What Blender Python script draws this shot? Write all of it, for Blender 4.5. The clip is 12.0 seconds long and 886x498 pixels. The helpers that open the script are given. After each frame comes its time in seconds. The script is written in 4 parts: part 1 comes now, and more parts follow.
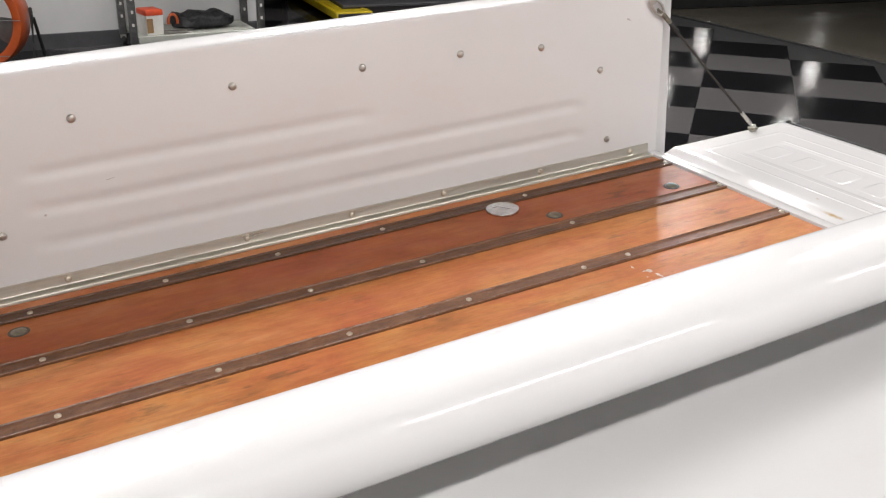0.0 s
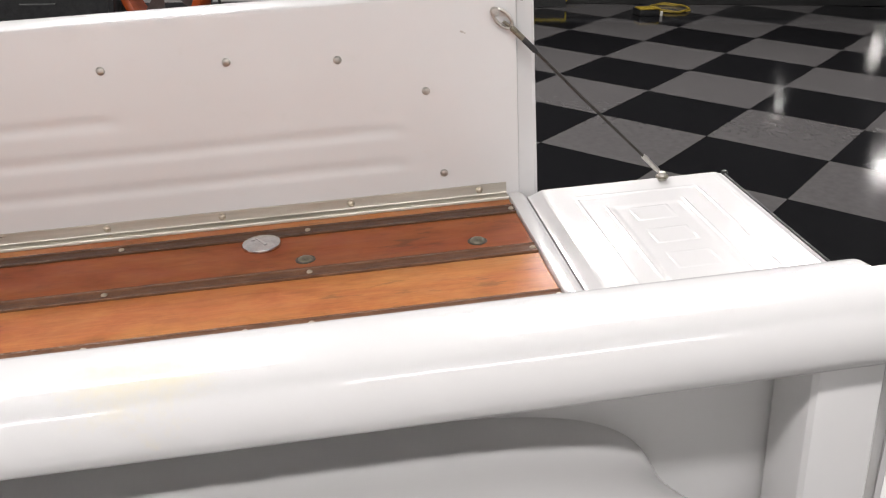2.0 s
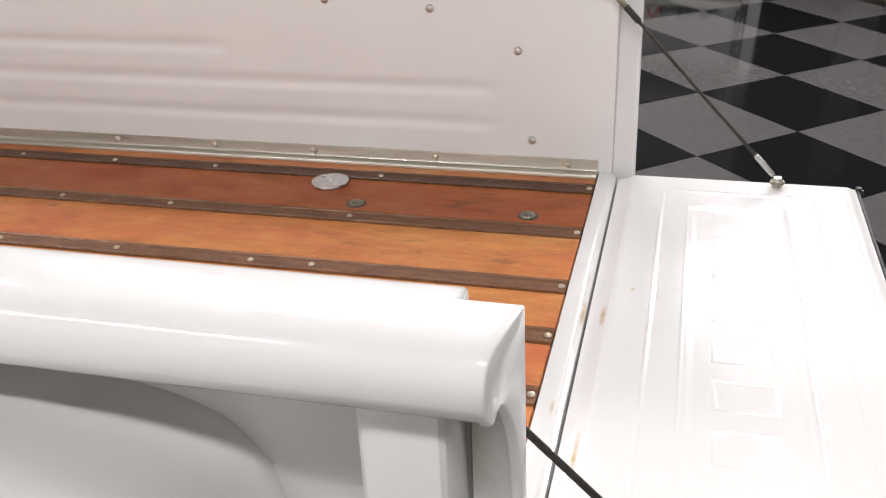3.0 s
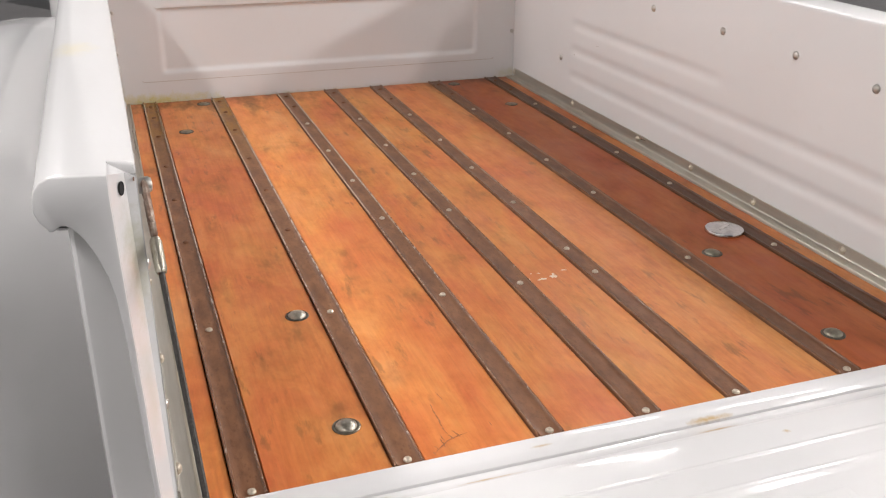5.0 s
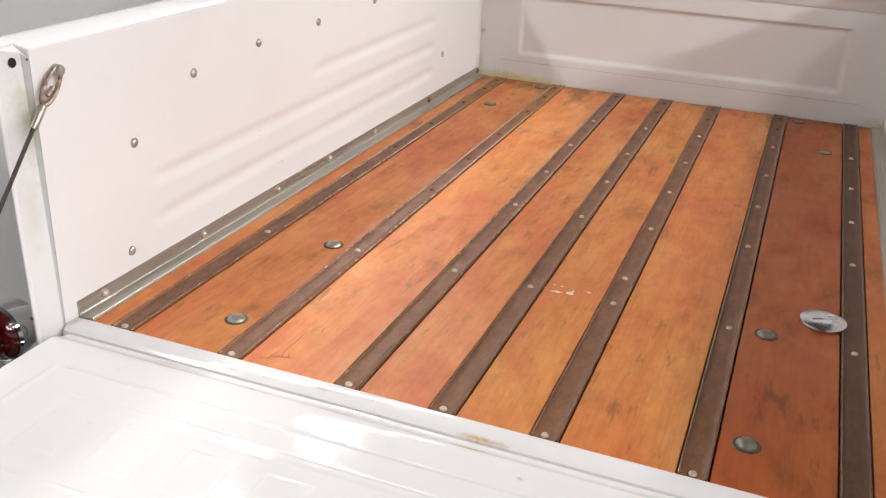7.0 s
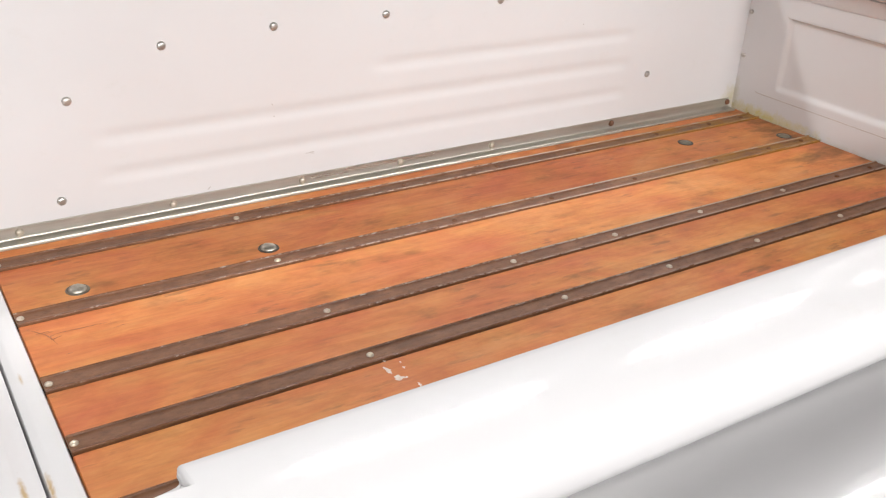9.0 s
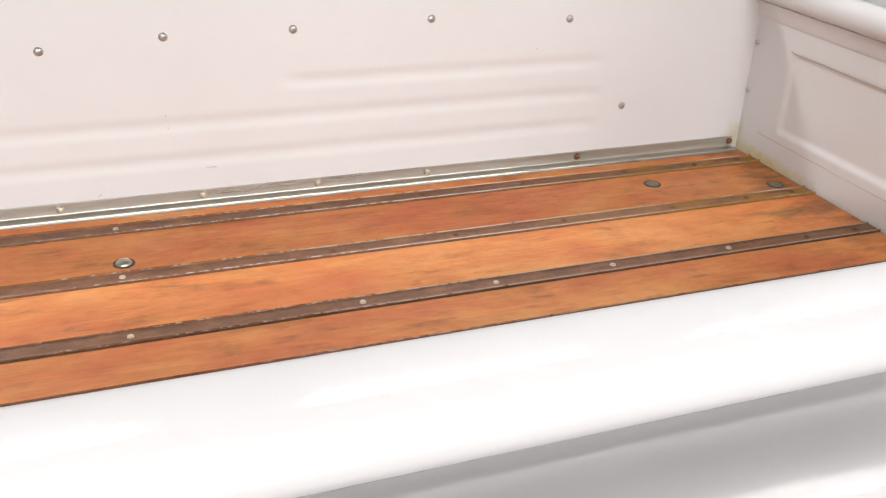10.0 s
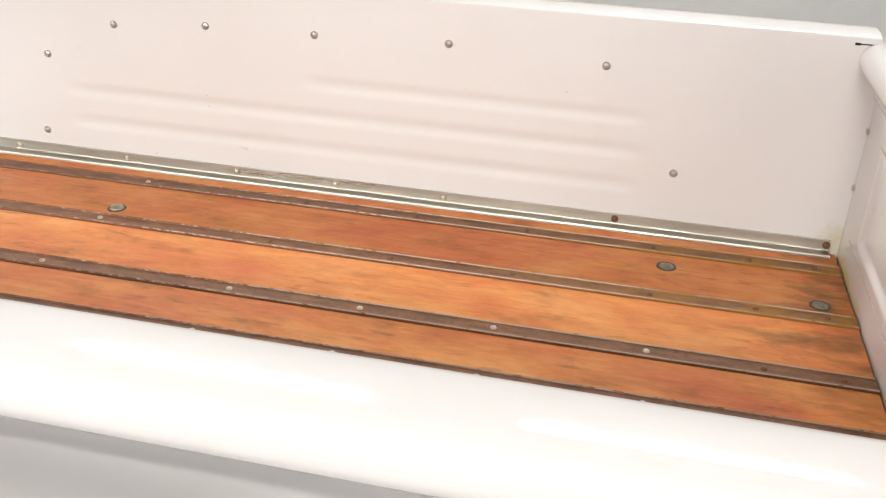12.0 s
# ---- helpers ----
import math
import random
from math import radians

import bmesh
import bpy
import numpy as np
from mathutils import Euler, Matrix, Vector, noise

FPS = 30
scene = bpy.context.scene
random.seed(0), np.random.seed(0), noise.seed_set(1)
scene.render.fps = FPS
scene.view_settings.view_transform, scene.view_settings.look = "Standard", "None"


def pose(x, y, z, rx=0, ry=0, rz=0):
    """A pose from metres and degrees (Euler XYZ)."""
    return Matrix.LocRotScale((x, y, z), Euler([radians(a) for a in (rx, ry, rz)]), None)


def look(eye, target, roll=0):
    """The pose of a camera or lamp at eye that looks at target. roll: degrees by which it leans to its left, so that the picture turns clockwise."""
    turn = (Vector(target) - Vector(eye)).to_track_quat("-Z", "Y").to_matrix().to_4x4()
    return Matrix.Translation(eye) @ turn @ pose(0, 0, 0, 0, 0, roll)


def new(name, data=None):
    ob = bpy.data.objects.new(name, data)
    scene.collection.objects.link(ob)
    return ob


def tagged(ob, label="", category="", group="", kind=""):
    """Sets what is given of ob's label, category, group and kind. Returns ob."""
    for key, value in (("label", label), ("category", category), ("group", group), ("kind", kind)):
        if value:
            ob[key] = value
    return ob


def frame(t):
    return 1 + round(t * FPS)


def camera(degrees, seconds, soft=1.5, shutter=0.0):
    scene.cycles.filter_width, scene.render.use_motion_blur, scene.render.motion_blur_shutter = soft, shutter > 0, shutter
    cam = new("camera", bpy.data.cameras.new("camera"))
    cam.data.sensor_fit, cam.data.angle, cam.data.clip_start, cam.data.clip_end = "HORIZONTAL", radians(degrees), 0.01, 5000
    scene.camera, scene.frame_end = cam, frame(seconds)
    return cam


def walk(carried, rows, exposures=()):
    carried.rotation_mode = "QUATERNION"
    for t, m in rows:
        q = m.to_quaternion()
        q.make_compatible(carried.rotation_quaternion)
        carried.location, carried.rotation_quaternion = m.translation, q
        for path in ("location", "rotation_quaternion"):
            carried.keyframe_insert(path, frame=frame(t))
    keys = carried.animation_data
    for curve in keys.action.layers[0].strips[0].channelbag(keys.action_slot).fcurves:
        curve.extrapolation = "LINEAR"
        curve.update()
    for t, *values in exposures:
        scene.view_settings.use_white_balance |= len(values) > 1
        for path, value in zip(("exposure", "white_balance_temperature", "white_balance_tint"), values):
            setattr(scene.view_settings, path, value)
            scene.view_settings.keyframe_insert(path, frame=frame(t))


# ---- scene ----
# The bed leans forward on its springs: truck coordinates (x right, y to the cab, bed floor at 0.66) into the room.
RAKE = Matrix.Translation((0, 0, 0.70)) @ Matrix.Rotation(radians(-3.57), 4, "X") @ Matrix.Translation((0, 0, -0.66))

cam = camera(50.7, 12.0, 1.2)
PATH = [
    (0, (-1.239, 1.602, 1.503), (0.379, 0.778, 0.664), -2.2),
    (0.5, (-1.248, 1.306, 1.494), (0.4, 0.549, 0.653), -2.5),
    (1, (-1.268, 1.001, 1.484), (0.439, 0.387, 0.641), -2.7),
    (1.5, (-1.273, 0.713, 1.467), (0.483, 0.255, 0.628), -2.9),
    (2, (-1.261, 0.403, 1.453), (0.531, 0.182, 0.593), -3.3),
    (2.5, (-1.23, 0.101, 1.433), (0.562, 0.218, 0.553), -3.2),
    (3, (-1.167, -0.14, 1.414), (0.548, 0.334, 0.502), -2.6),
    (3.5, (-1.079, -0.37, 1.401), (0.465, 0.548, 0.521), -2.2),
    (3.7, (-1.04, -0.458, 1.397), (0.397, 0.629, 0.53), -1.8),
    (5.3, (-0.526, -0.995, 1.393), (-0.08, 0.785, 0.598), 1.0),
    (5.5, (-0.441, -1.037, 1.39), (-0.105, 0.768, 0.599), 1.3),
    (6, (-0.175, -1.113, 1.393), (-0.163, 0.723, 0.6), 1.8),
    (6.5, (0.113, -1.111, 1.401), (-0.211, 0.692, 0.599), 2.3),
    (6.7, (0.224, -1.088, 1.406), (-0.226, 0.686, 0.6), 2.5),
    (8.3, (0.912, -0.514, 1.434), (-0.381, 0.751, 0.581), 2.8),
    (8.5, (0.958, -0.405, 1.441), (-0.391, 0.798, 0.584), 2.9),
    (9, (1.053, -0.117, 1.453), (-0.432, 0.874, 0.552), 3.0),
    (9.5, (1.123, 0.152, 1.463), (-0.453, 0.981, 0.553), 3.0),
    (10, (1.183, 0.456, 1.477), (-0.472, 1.113, 0.566), 2.7),
    (10.5, (1.222, 0.751, 1.488), (-0.501, 1.185, 0.571), 2.6),
    (11, (1.231, 1.033, 1.496), (-0.539, 1.213, 0.583), 2.3),
    (11.5, (1.224, 1.311, 1.506), (-0.55, 1.218, 0.586), 2.1),
    (12, (1.219, 1.525, 1.508), (-0.527, 1.156, 0.605), 2.3),
]
EXPOSURES = [(0, -0.39, 6450, 11), (2.5, -0.42, 6450, 12), (3.7, -0.42, 6450, 12), (5.5, -0.40, 6450, 12), (6.7, -0.40, 6450, 12), (8.3, -0.44, 6350, 11), (10.5, -0.43, 6450, 11), (12, -0.40, 6700, 10)]
walk(cam, [(t, RAKE @ look(eye, target, roll)) for t, eye, target, roll in PATH], EXPOSURES)

# ---------------------------------------------------------------- light
world = bpy.data.worlds.new("room_air")
scene.world = world
world.use_nodes = True
world.node_tree.nodes["Background"].inputs[0].default_value = (0.9, 0.95, 1.0, 1)
world.node_tree.nodes["Background"].inputs[1].default_value = 0.05
CEILING = 3.6
# Row x 5.2 is added side fill, strong and tilted at the truck.
LAMPS = [(2.5, y, 47, 20) for y in (-3.4, -0.9, 1.65, 4.4)] + [(5.2, y, 222, 50) for y in (-3.4, -0.9, 1.65, 4.4)] + [(-2.15, y, 76, -38) for y in (-2.3, -0.1, 2.1, 4.3)] + [(-2.1, 6.5, 60, 0), (-2.1, 8.7, 60, 0)]  # x, y, watts, tilt
HALL_LAMPS = [(11.5, -8.5, 1), (15.2, -8.6, 0.4), (11.4, -12.8, 1), (15.3, -13.0, 1), (19.1, -13.0, 0.8), (19.2, -17.7, 1), (15.1, -17.6, 1)]  # x, y, size
LAMP_COLOUR = (1.0, 0.975, 0.95)


# ---------------------------------------------------------------- materials
def material(name, colour, rough=0.5, metal=0.0, coat=0.0, spec=0.5):
    m = bpy.data.materials.new(name)
    m.use_nodes = True
    b = m.node_tree.nodes["Principled BSDF"]
    b.inputs["Base Color"].default_value = (*colour, 1)
    b.inputs["Roughness"].default_value = rough
    b.inputs["Metallic"].default_value = metal
    b.inputs["Coat Weight"].default_value = coat
    b.inputs["Coat Roughness"].default_value = 0.05
    b.inputs["Specular IOR Level"].default_value = spec
    return m


def node(m, kind, **inputs):
    n = m.node_tree.nodes.new(kind)
    for key, value in inputs.items():
        n.inputs[key.replace("_", " ")].default_value = value
    return n


def wire(m, a, out, b, into):
    m.node_tree.links.new(a.outputs[out], b.inputs[into])


def coords(m, scale=(1, 1, 1), kind="Object"):
    t = node(m, "ShaderNodeTexCoord")
    p = node(m, "ShaderNodeMapping", Scale=scale)
    wire(m, t, kind, p, "Vector")
    return p


def noise_at(m, scale, size, detail=4.0, rough=0.55, kind="Object"):
    n = node(m, "ShaderNodeTexNoise", Scale=size, Detail=detail, Roughness=rough)
    wire(m, coords(m, scale, kind), "Vector", n, "Vector")
    return n


def ramp(m, source, out, stops):
    r = node(m, "ShaderNodeValToRGB")
    wire(m, source, out, r, "Fac")
    e = r.color_ramp.elements
    while len(e) < len(stops):
        e.new(0.5)
    for k, (pos, col) in zip(e, stops):
        k.position, k.color = pos, (*col, 1) if len(col) == 3 else col
    return r


def grey(v):
    return (v, v, v)


def mix(m, fac, a, b, mode="MIX"):
    """fac, a, b: (node, output) or plain values. Returns the mixing node, whose colour comes out of output 2."""
    n = m.node_tree.nodes.new("ShaderNodeMix")
    n.data_type, n.blend_type = "RGBA", mode
    for source, index in ((fac, 0), (a, 6), (b, 7)):
        if isinstance(source, tuple) and not isinstance(source[0], (int, float)):
            m.node_tree.links.new(source[0].outputs[source[1]], n.inputs[index])
        else:
            n.inputs[index].default_value = source if index == 0 else (*source, 1)
    return n


def bump(m, source, out, strength, distance):
    n = node(m, "ShaderNodeBump", Strength=strength, Distance=distance)
    wire(m, source, out, n, "Height")
    wire(m, n, "Normal", m.node_tree.nodes["Principled BSDF"], "Normal")
    return n


def shader(m):
    return m.node_tree.nodes["Principled BSDF"]


def speckled(name, low, high, rough, metal=0.0, size=40.0, coat=0.0, relief=0.2, stretch=(1, 1, 1)):
    m = material(name, high, rough, metal, coat)
    n = noise_at(m, stretch, size, 6.0, 0.65)
    r = ramp(m, n, "Fac", [(0.3, low), (0.7, high)])
    wire(m, r, "Color", shader(m), "Base Color")
    rr = ramp(m, noise_at(m, stretch, size * 0.4), "Fac", [(0.3, grey(rough * 0.75)), (0.75, grey(min(1, rough * 1.35)))])
    wire(m, rr, "Color", shader(m), "Roughness")
    if relief:
        bump(m, n, "Fac", relief, 0.002)
    return m


def paint_white(name, rough=0.45, stains=(), coat=1.0):
    """White car enamel under a clear gloss, with faint smudges; stains: x, y, z, reach along x, y and z, depth, colour."""
    m = material(name, (0.665, 0.656, 0.644), rough, 0.0, coat, 0.22)
    shader(m).inputs["Coat Roughness"].default_value = 0.09
    base = ramp(m, noise_at(m, (1, 1, 1), 2.2, 5.0), "Fac", [(0.3, (0.652, 0.640, 0.634)), (0.7, (0.682, 0.674, 0.670))])
    scuff = ramp(m, noise_at(m, (1, 0.5, 1), 26.0, 6.0, 0.72), "Fac", [(0.60, grey(0.0)), (0.78, grey(0.22))])
    last = (mix(m, (scuff, "Color"), (base, "Color"), (0.56, 0.53, 0.47)), 2)
    for x, y, z, reach_x, reach_y, reach_z, deep, colour in stains:
        t = node(m, "ShaderNodeTexCoord")
        p = node(m, "ShaderNodeMapping", Location=(-x / reach_x, -y / reach_y, -z / reach_z), Scale=(1 / reach_x, 1 / reach_y, 1 / reach_z))
        wire(m, t, "Object", p, "Vector")
        far = m.node_tree.nodes.new("ShaderNodeVectorMath")
        far.operation = "LENGTH"
        wire(m, p, "Vector", far, 0)
        rag = noise_at(m, (1, 1, 1), 45.0, 6.0, 0.75)
        add = m.node_tree.nodes.new("ShaderNodeMath")
        add.operation = "MULTIPLY_ADD"
        add.inputs[1].default_value = 1.7
        wire(m, rag, "Fac", add, 0)
        wire(m, far, "Value", add, 2)
        mask = ramp(m, add, "Value", [(0.0, grey(deep)), (1.0, grey(0.0))])
        mask.color_ramp.elements[0].position = 0.55
        half = node(m, "ShaderNodeMath")
        half.operation = "MULTIPLY"
        half.inputs[1].default_value = 0.58
        wire(m, add, "Value", half, 0)
        m.node_tree.links.new(half.outputs[0], mask.inputs[0])
        last = (mix(m, (mask, "Color"), last, colour), 2)
    m.node_tree.links.new(last[0].outputs[last[1]], shader(m).inputs["Base Color"])
    return m


def wood_board():
    """Varnished red-orange boards: soft red and yellow clouds, fine grain, olive smudges and short dark dashes."""
    m = material("varnished_board", (0.50, 0.15, 0.035), 0.5, 0.0, 0.20, 0.24)
    shader(m).inputs["Coat Roughness"].default_value = 0.30
    tc = node(m, "ShaderNodeTexCoord")
    info = node(m, "ShaderNodeObjectInfo")
    shift = m.node_tree.nodes.new("ShaderNodeVectorMath")
    shift.operation = "MULTIPLY_ADD"
    comb = node(m, "ShaderNodeCombineXYZ")
    for k in "XYZ":
        wire(m, info, "Random", comb, k)
    wire(m, comb, "Vector", shift, 0)
    shift.inputs[1].default_value = (7.0, 13.0, 3.0)
    wire(m, tc, "Object", shift, 2)

    def grain(scale, size, detail=5.0, rough=0.6, twist=0.0):
        p = node(m, "ShaderNodeMapping", Scale=scale)
        wire(m, shift, "Vector", p, "Vector")
        n = node(m, "ShaderNodeTexNoise", Scale=size, Detail=detail, Roughness=rough, Distortion=twist)
        wire(m, p, "Vector", n, "Vector")
        return n

    clouds = grain((1.0, 0.42, 1.0), 7.5, 5.0, 0.62, 0.6)
    reds = grain((1.0, 0.35, 1.0), 4.0, 4.0, 0.6, 0.4)
    bands = grain((1.0, 0.20, 1.0), 30.0, 4.0, 0.6, 1.4)
    fine = grain((1.0, 0.03, 1.0), 170.0, 4.0, 0.65)
    dashes = grain((1.0, 0.22, 1.0), 62.0, 4.0, 0.6)
    gate = grain((1.0, 0.6, 1.0), 6.5, 3.0, 0.6)
    blots = grain((1.0, 0.40, 1.0), 15.0, 4.0, 0.62, 0.15)
    base = ramp(m, clouds, "Fac", [(0.30, (0.560, 0.140, 0.040)), (0.44, (0.622, 0.197, 0.048)), (0.56, (0.665, 0.252, 0.062)), (0.70, (0.690, 0.305, 0.100))])
    red = ramp(m, reds, "Fac", [(0.46, grey(0.0)), (0.68, grey(0.48))])
    c = mix(m, (red, "Color"), (base, "Color"), (0.550, 0.132, 0.040))
    band = ramp(m, bands, "Fac", [(0.36, (0.92, 0.87, 0.83)), (0.62, (1.04, 1.06, 1.08))])
    c = mix(m, 1.0, (c, 2), (band, "Color"), "MULTIPLY")
    mottle = ramp(m, grain((1.0, 0.6, 1.0), 24.0, 5.0, 0.68, 0.3), "Fac", [(0.36, (0.90, 0.84, 0.78)), (0.50, (1.0, 0.99, 0.97)), (0.64, (1.04, 1.10, 1.14))])
    c = mix(m, 1.0, (c, 2), (mottle, "Color"), "MULTIPLY")
    lines = ramp(m, fine, "Fac", [(0.36, grey(0.93)), (0.60, grey(1.03))])
    c = mix(m, 1.0, (c, 2), (lines, "Color"), "MULTIPLY")
    olive = ramp(m, blots, "Fac", [(0.53, grey(0.0)), (0.76, grey(0.38))])
    c = mix(m, (olive, "Color"), (c, 2), (0.20, 0.115, 0.035))
    dark = ramp(m, dashes, "Fac", [(0.560, grey(0.0)), (0.67, grey(0.50))])
    where = ramp(m, gate, "Fac", [(0.47, grey(0.0)), (0.60, grey(1.0))])
    both = mix(m, 1.0, (dark, "Color"), (where, "Color"), "MULTIPLY")
    c = mix(m, (both, 2), (c, 2), (0.10, 0.055, 0.018))
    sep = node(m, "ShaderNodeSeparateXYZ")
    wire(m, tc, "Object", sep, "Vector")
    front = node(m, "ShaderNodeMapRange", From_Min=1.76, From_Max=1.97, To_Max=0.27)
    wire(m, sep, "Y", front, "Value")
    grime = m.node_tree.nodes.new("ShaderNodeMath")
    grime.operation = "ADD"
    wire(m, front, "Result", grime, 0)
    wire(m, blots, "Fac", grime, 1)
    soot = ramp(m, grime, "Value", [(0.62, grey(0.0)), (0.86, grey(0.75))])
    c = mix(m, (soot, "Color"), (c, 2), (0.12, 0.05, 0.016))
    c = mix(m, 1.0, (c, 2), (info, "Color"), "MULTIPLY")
    wire(m, c, 2, shader(m), "Base Color")
    rr = ramp(m, blots, "Fac", [(0.3, grey(0.40)), (0.7, grey(0.62))])
    wire(m, rr, "Color", shader(m), "Roughness")
    bump(m, fine, "Fac", 0.07, 0.0006)
    return m


def worn_strip():
    """Brown varnish over steel, rust speckled, with pale glints painted along the rolled edges towards the cab."""
    m = material("varnished_steel_strip", (0.19, 0.09, 0.06), 0.38, 0.0, 0.0, 0.27)
    a = noise_at(m, (1, 0.4, 1), 40.0, 5.0, 0.65)
    base = ramp(m, a, "Fac", [(0.28, (0.115, 0.049, 0.023)), (0.52, (0.182, 0.081, 0.038)), (0.75, (0.260, 0.124, 0.060))])
    rust = ramp(m, noise_at(m, (1, 0.5, 1), 190.0, 4.0, 0.7), "Fac", [(0.54, grey(0)), (0.68, grey(0.70))])
    c = mix(m, (rust, "Color"), (base, "Color"), (0.09, 0.035, 0.014))
    geo = node(m, "ShaderNodeTexCoord")
    info = node(m, "ShaderNodeObjectInfo")
    sep = node(m, "ShaderNodeSeparateXYZ")
    wire(m, geo, "Object", sep, "Vector")
    # Raises the share of painted glints towards the cab.
    worn = node(m, "ShaderNodeMapRange", From_Min=0.30, From_Max=1.20, To_Min=-0.07, To_Max=0.14)
    wire(m, sep, "Y", worn, "Value")
    move = m.node_tree.nodes.new("ShaderNodeVectorMath")
    move.operation = "MULTIPLY_ADD"
    move.inputs[1].default_value = (3.0, 9.0, 0.0)
    comb = node(m, "ShaderNodeCombineXYZ")
    wire(m, info, "Random", comb, "X")
    wire(m, info, "Random", comb, "Y")
    wire(m, comb, "Vector", move, 0)
    wire(m, geo, "Object", move, 2)
    squash = node(m, "ShaderNodeMapping", Scale=(1.0, 0.34, 1.0))
    wire(m, move, "Vector", squash, "Vector")
    flake = node(m, "ShaderNodeTexNoise", Scale=170.0, Detail=7.0, Roughness=0.75)
    wire(m, squash, "Vector", flake, "Vector")
    add = m.node_tree.nodes.new("ShaderNodeMath")
    add.operation = "ADD"
    wire(m, flake, "Fac", add, 0)
    wire(m, worn, "Result", add, 1)
    share_of = node(m, "ShaderNodeSeparateColor")
    wire(m, info, "Color", share_of, "Color")
    more = node(m, "ShaderNodeMath")
    more.operation = "MULTIPLY_ADD"
    more.inputs[1].default_value = 0.112
    wire(m, share_of, "Green", more, 0)
    wire(m, add, "Value", more, 2)
    # Pale colour on the crests stands in for glints off the varnish.
    glints = ramp(m, more, "Value", [(0.61, grey(0)), (0.68, grey(1))])
    crest = node(m, "ShaderNodeMapRange", From_Min=0.0024, From_Max=0.0036, To_Max=0.70)
    wire(m, sep, "Z", crest, "Value")
    both = mix(m, 1.0, (glints, "Color"), (crest, "Result"), "MULTIPLY")
    both = mix(m, 1.0, (both, 2), (share_of, "Green"), "MULTIPLY")
    c = mix(m, (both, 2), (c, 2), (0.58, 0.50, 0.41))
    part_y = node(m, "ShaderNodeMapRange", From_Min=1.25, From_Max=1.75)
    wire(m, sep, "Y", part_y, "Value")
    amber = mix(m, 1.0, (part_y, "Result"), (share_of, "Red"), "MULTIPLY")
    blot = mix(m, 1.0, (amber, 2), (ramp(m, noise_at(m, (1, 0.4, 1), 24.0, 5.0, 0.7), "Fac", [(0.40, grey(0.15)), (0.58, grey(0.95))]), "Color"), "MULTIPLY")
    c = mix(m, (blot, 2), (c, 2), (0.27, 0.125, 0.016))
    # Shade beside the right bed side, put into the strip colour.
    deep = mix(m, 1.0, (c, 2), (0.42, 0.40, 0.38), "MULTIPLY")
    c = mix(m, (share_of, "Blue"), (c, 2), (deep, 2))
    wire(m, c, 2, shader(m), "Base Color")
    gloss = mix(m, (crest, "Result"), grey(0.44), grey(0.17))
    wire(m, gloss, 2, shader(m), "Roughness")
    shine = mix(m, (crest, "Result"), grey(0.26), grey(0.85))
    wire(m, shine, 2, shader(m), "Specular IOR Level")
    bump(m, flake, "Fac", 0.35, 0.0012)
    return m


RUST_STAIN, YELLOW_STAIN = (0.44, 0.27, 0.07), (0.52, 0.47, 0.24)
WHITE = paint_white("white_enamel")
WHITE_IN = paint_white("white_enamel_inside", 0.5, [(-0.635, 1.95, 0.69, 0.02, 0.05, 0.05, 0.6, YELLOW_STAIN)], 0.5)
WHITE_RAIL = paint_white("white_enamel_rail", 0.45, [(-0.694, 0.545, 1.108, 0.045, 0.07, 0.06, 0.55, (0.75, 0.66, 0.42))], 0.7)
WHITE_GATE = paint_white("white_enamel_tailgate", 0.45, [(-0.265, -0.044, 0.666, 0.060, 0.006, 0.05, 0.85, RUST_STAIN), (0.067, -0.046, 0.666, 0.045, 0.006, 0.05, 0.85, RUST_STAIN), (0.15, -0.085, 0.668, 0.008, 0.006, 0.05, 0.8, RUST_STAIN), (-0.42, -0.03, 0.664, 0.04, 0.004, 0.05, 0.6, RUST_STAIN)])
WHITE_HEAD = paint_white("white_enamel_header", 0.5, [(-0.52, 1.95, 0.664, 0.24, 0.06, 0.030, 0.95, (0.60, 0.52, 0.22)), (-0.63, 1.95, 0.70, 0.02, 0.06, 0.06, 0.45, (0.40, 0.37, 0.18)), (0.0, 1.95, 0.655, 1.2, 0.05, 0.016, 0.4, (0.50, 0.42, 0.26)), (0.62, 1.95, 0.67, 0.06, 0.05, 0.03, 0.5, YELLOW_STAIN)])
WHITE_SILL = paint_white("white_enamel_sill", 0.45, [(0.08, -0.016, 0.665, 0.05, 0.005, 0.05, 0.85, RUST_STAIN), (-0.174, -0.004, 0.665, 0.02, 0.004, 0.05, 0.7, RUST_STAIN), (-0.626, 0.004, 0.665, 0.012, 0.02, 0.05, 0.6, (0.25, 0.22, 0.14))])
WHITE_POST = paint_white("white_enamel_post", 0.5, [(-0.645, -0.02, 1.00, 0.03, 0.03, 0.10, 0.6, (0.42, 0.40, 0.26)), (-0.65, -0.03, 0.86, 0.02, 0.03, 0.10, 0.35, (0.50, 0.48, 0.37))])
WOOD = wood_board()
STRIP = worn_strip()
GALV = speckled("galvanised_steel", (0.43, 0.405, 0.345), (0.60, 0.57, 0.505), 0.33, 0.87, 60.0, 0.0, 0.0, (1, 0.05, 1))
ZINC = speckled("zinc_bolt_steel", (0.42, 0.40, 0.37), (0.60, 0.58, 0.54), 0.36, 0.75, 90.0, 0.0, 0.0)
BRIGHT = speckled("bright_bolt_steel", (0.28, 0.255, 0.21), (0.50, 0.465, 0.39), 0.34, 0.75, 90.0, 0.0, 0.0)
OLD_BOLT = speckled("dull_tan_bolt_steel", (0.40, 0.34, 0.26), (0.68, 0.61, 0.50), 0.36, 0.60, 160.0, 0.0, 0.2)
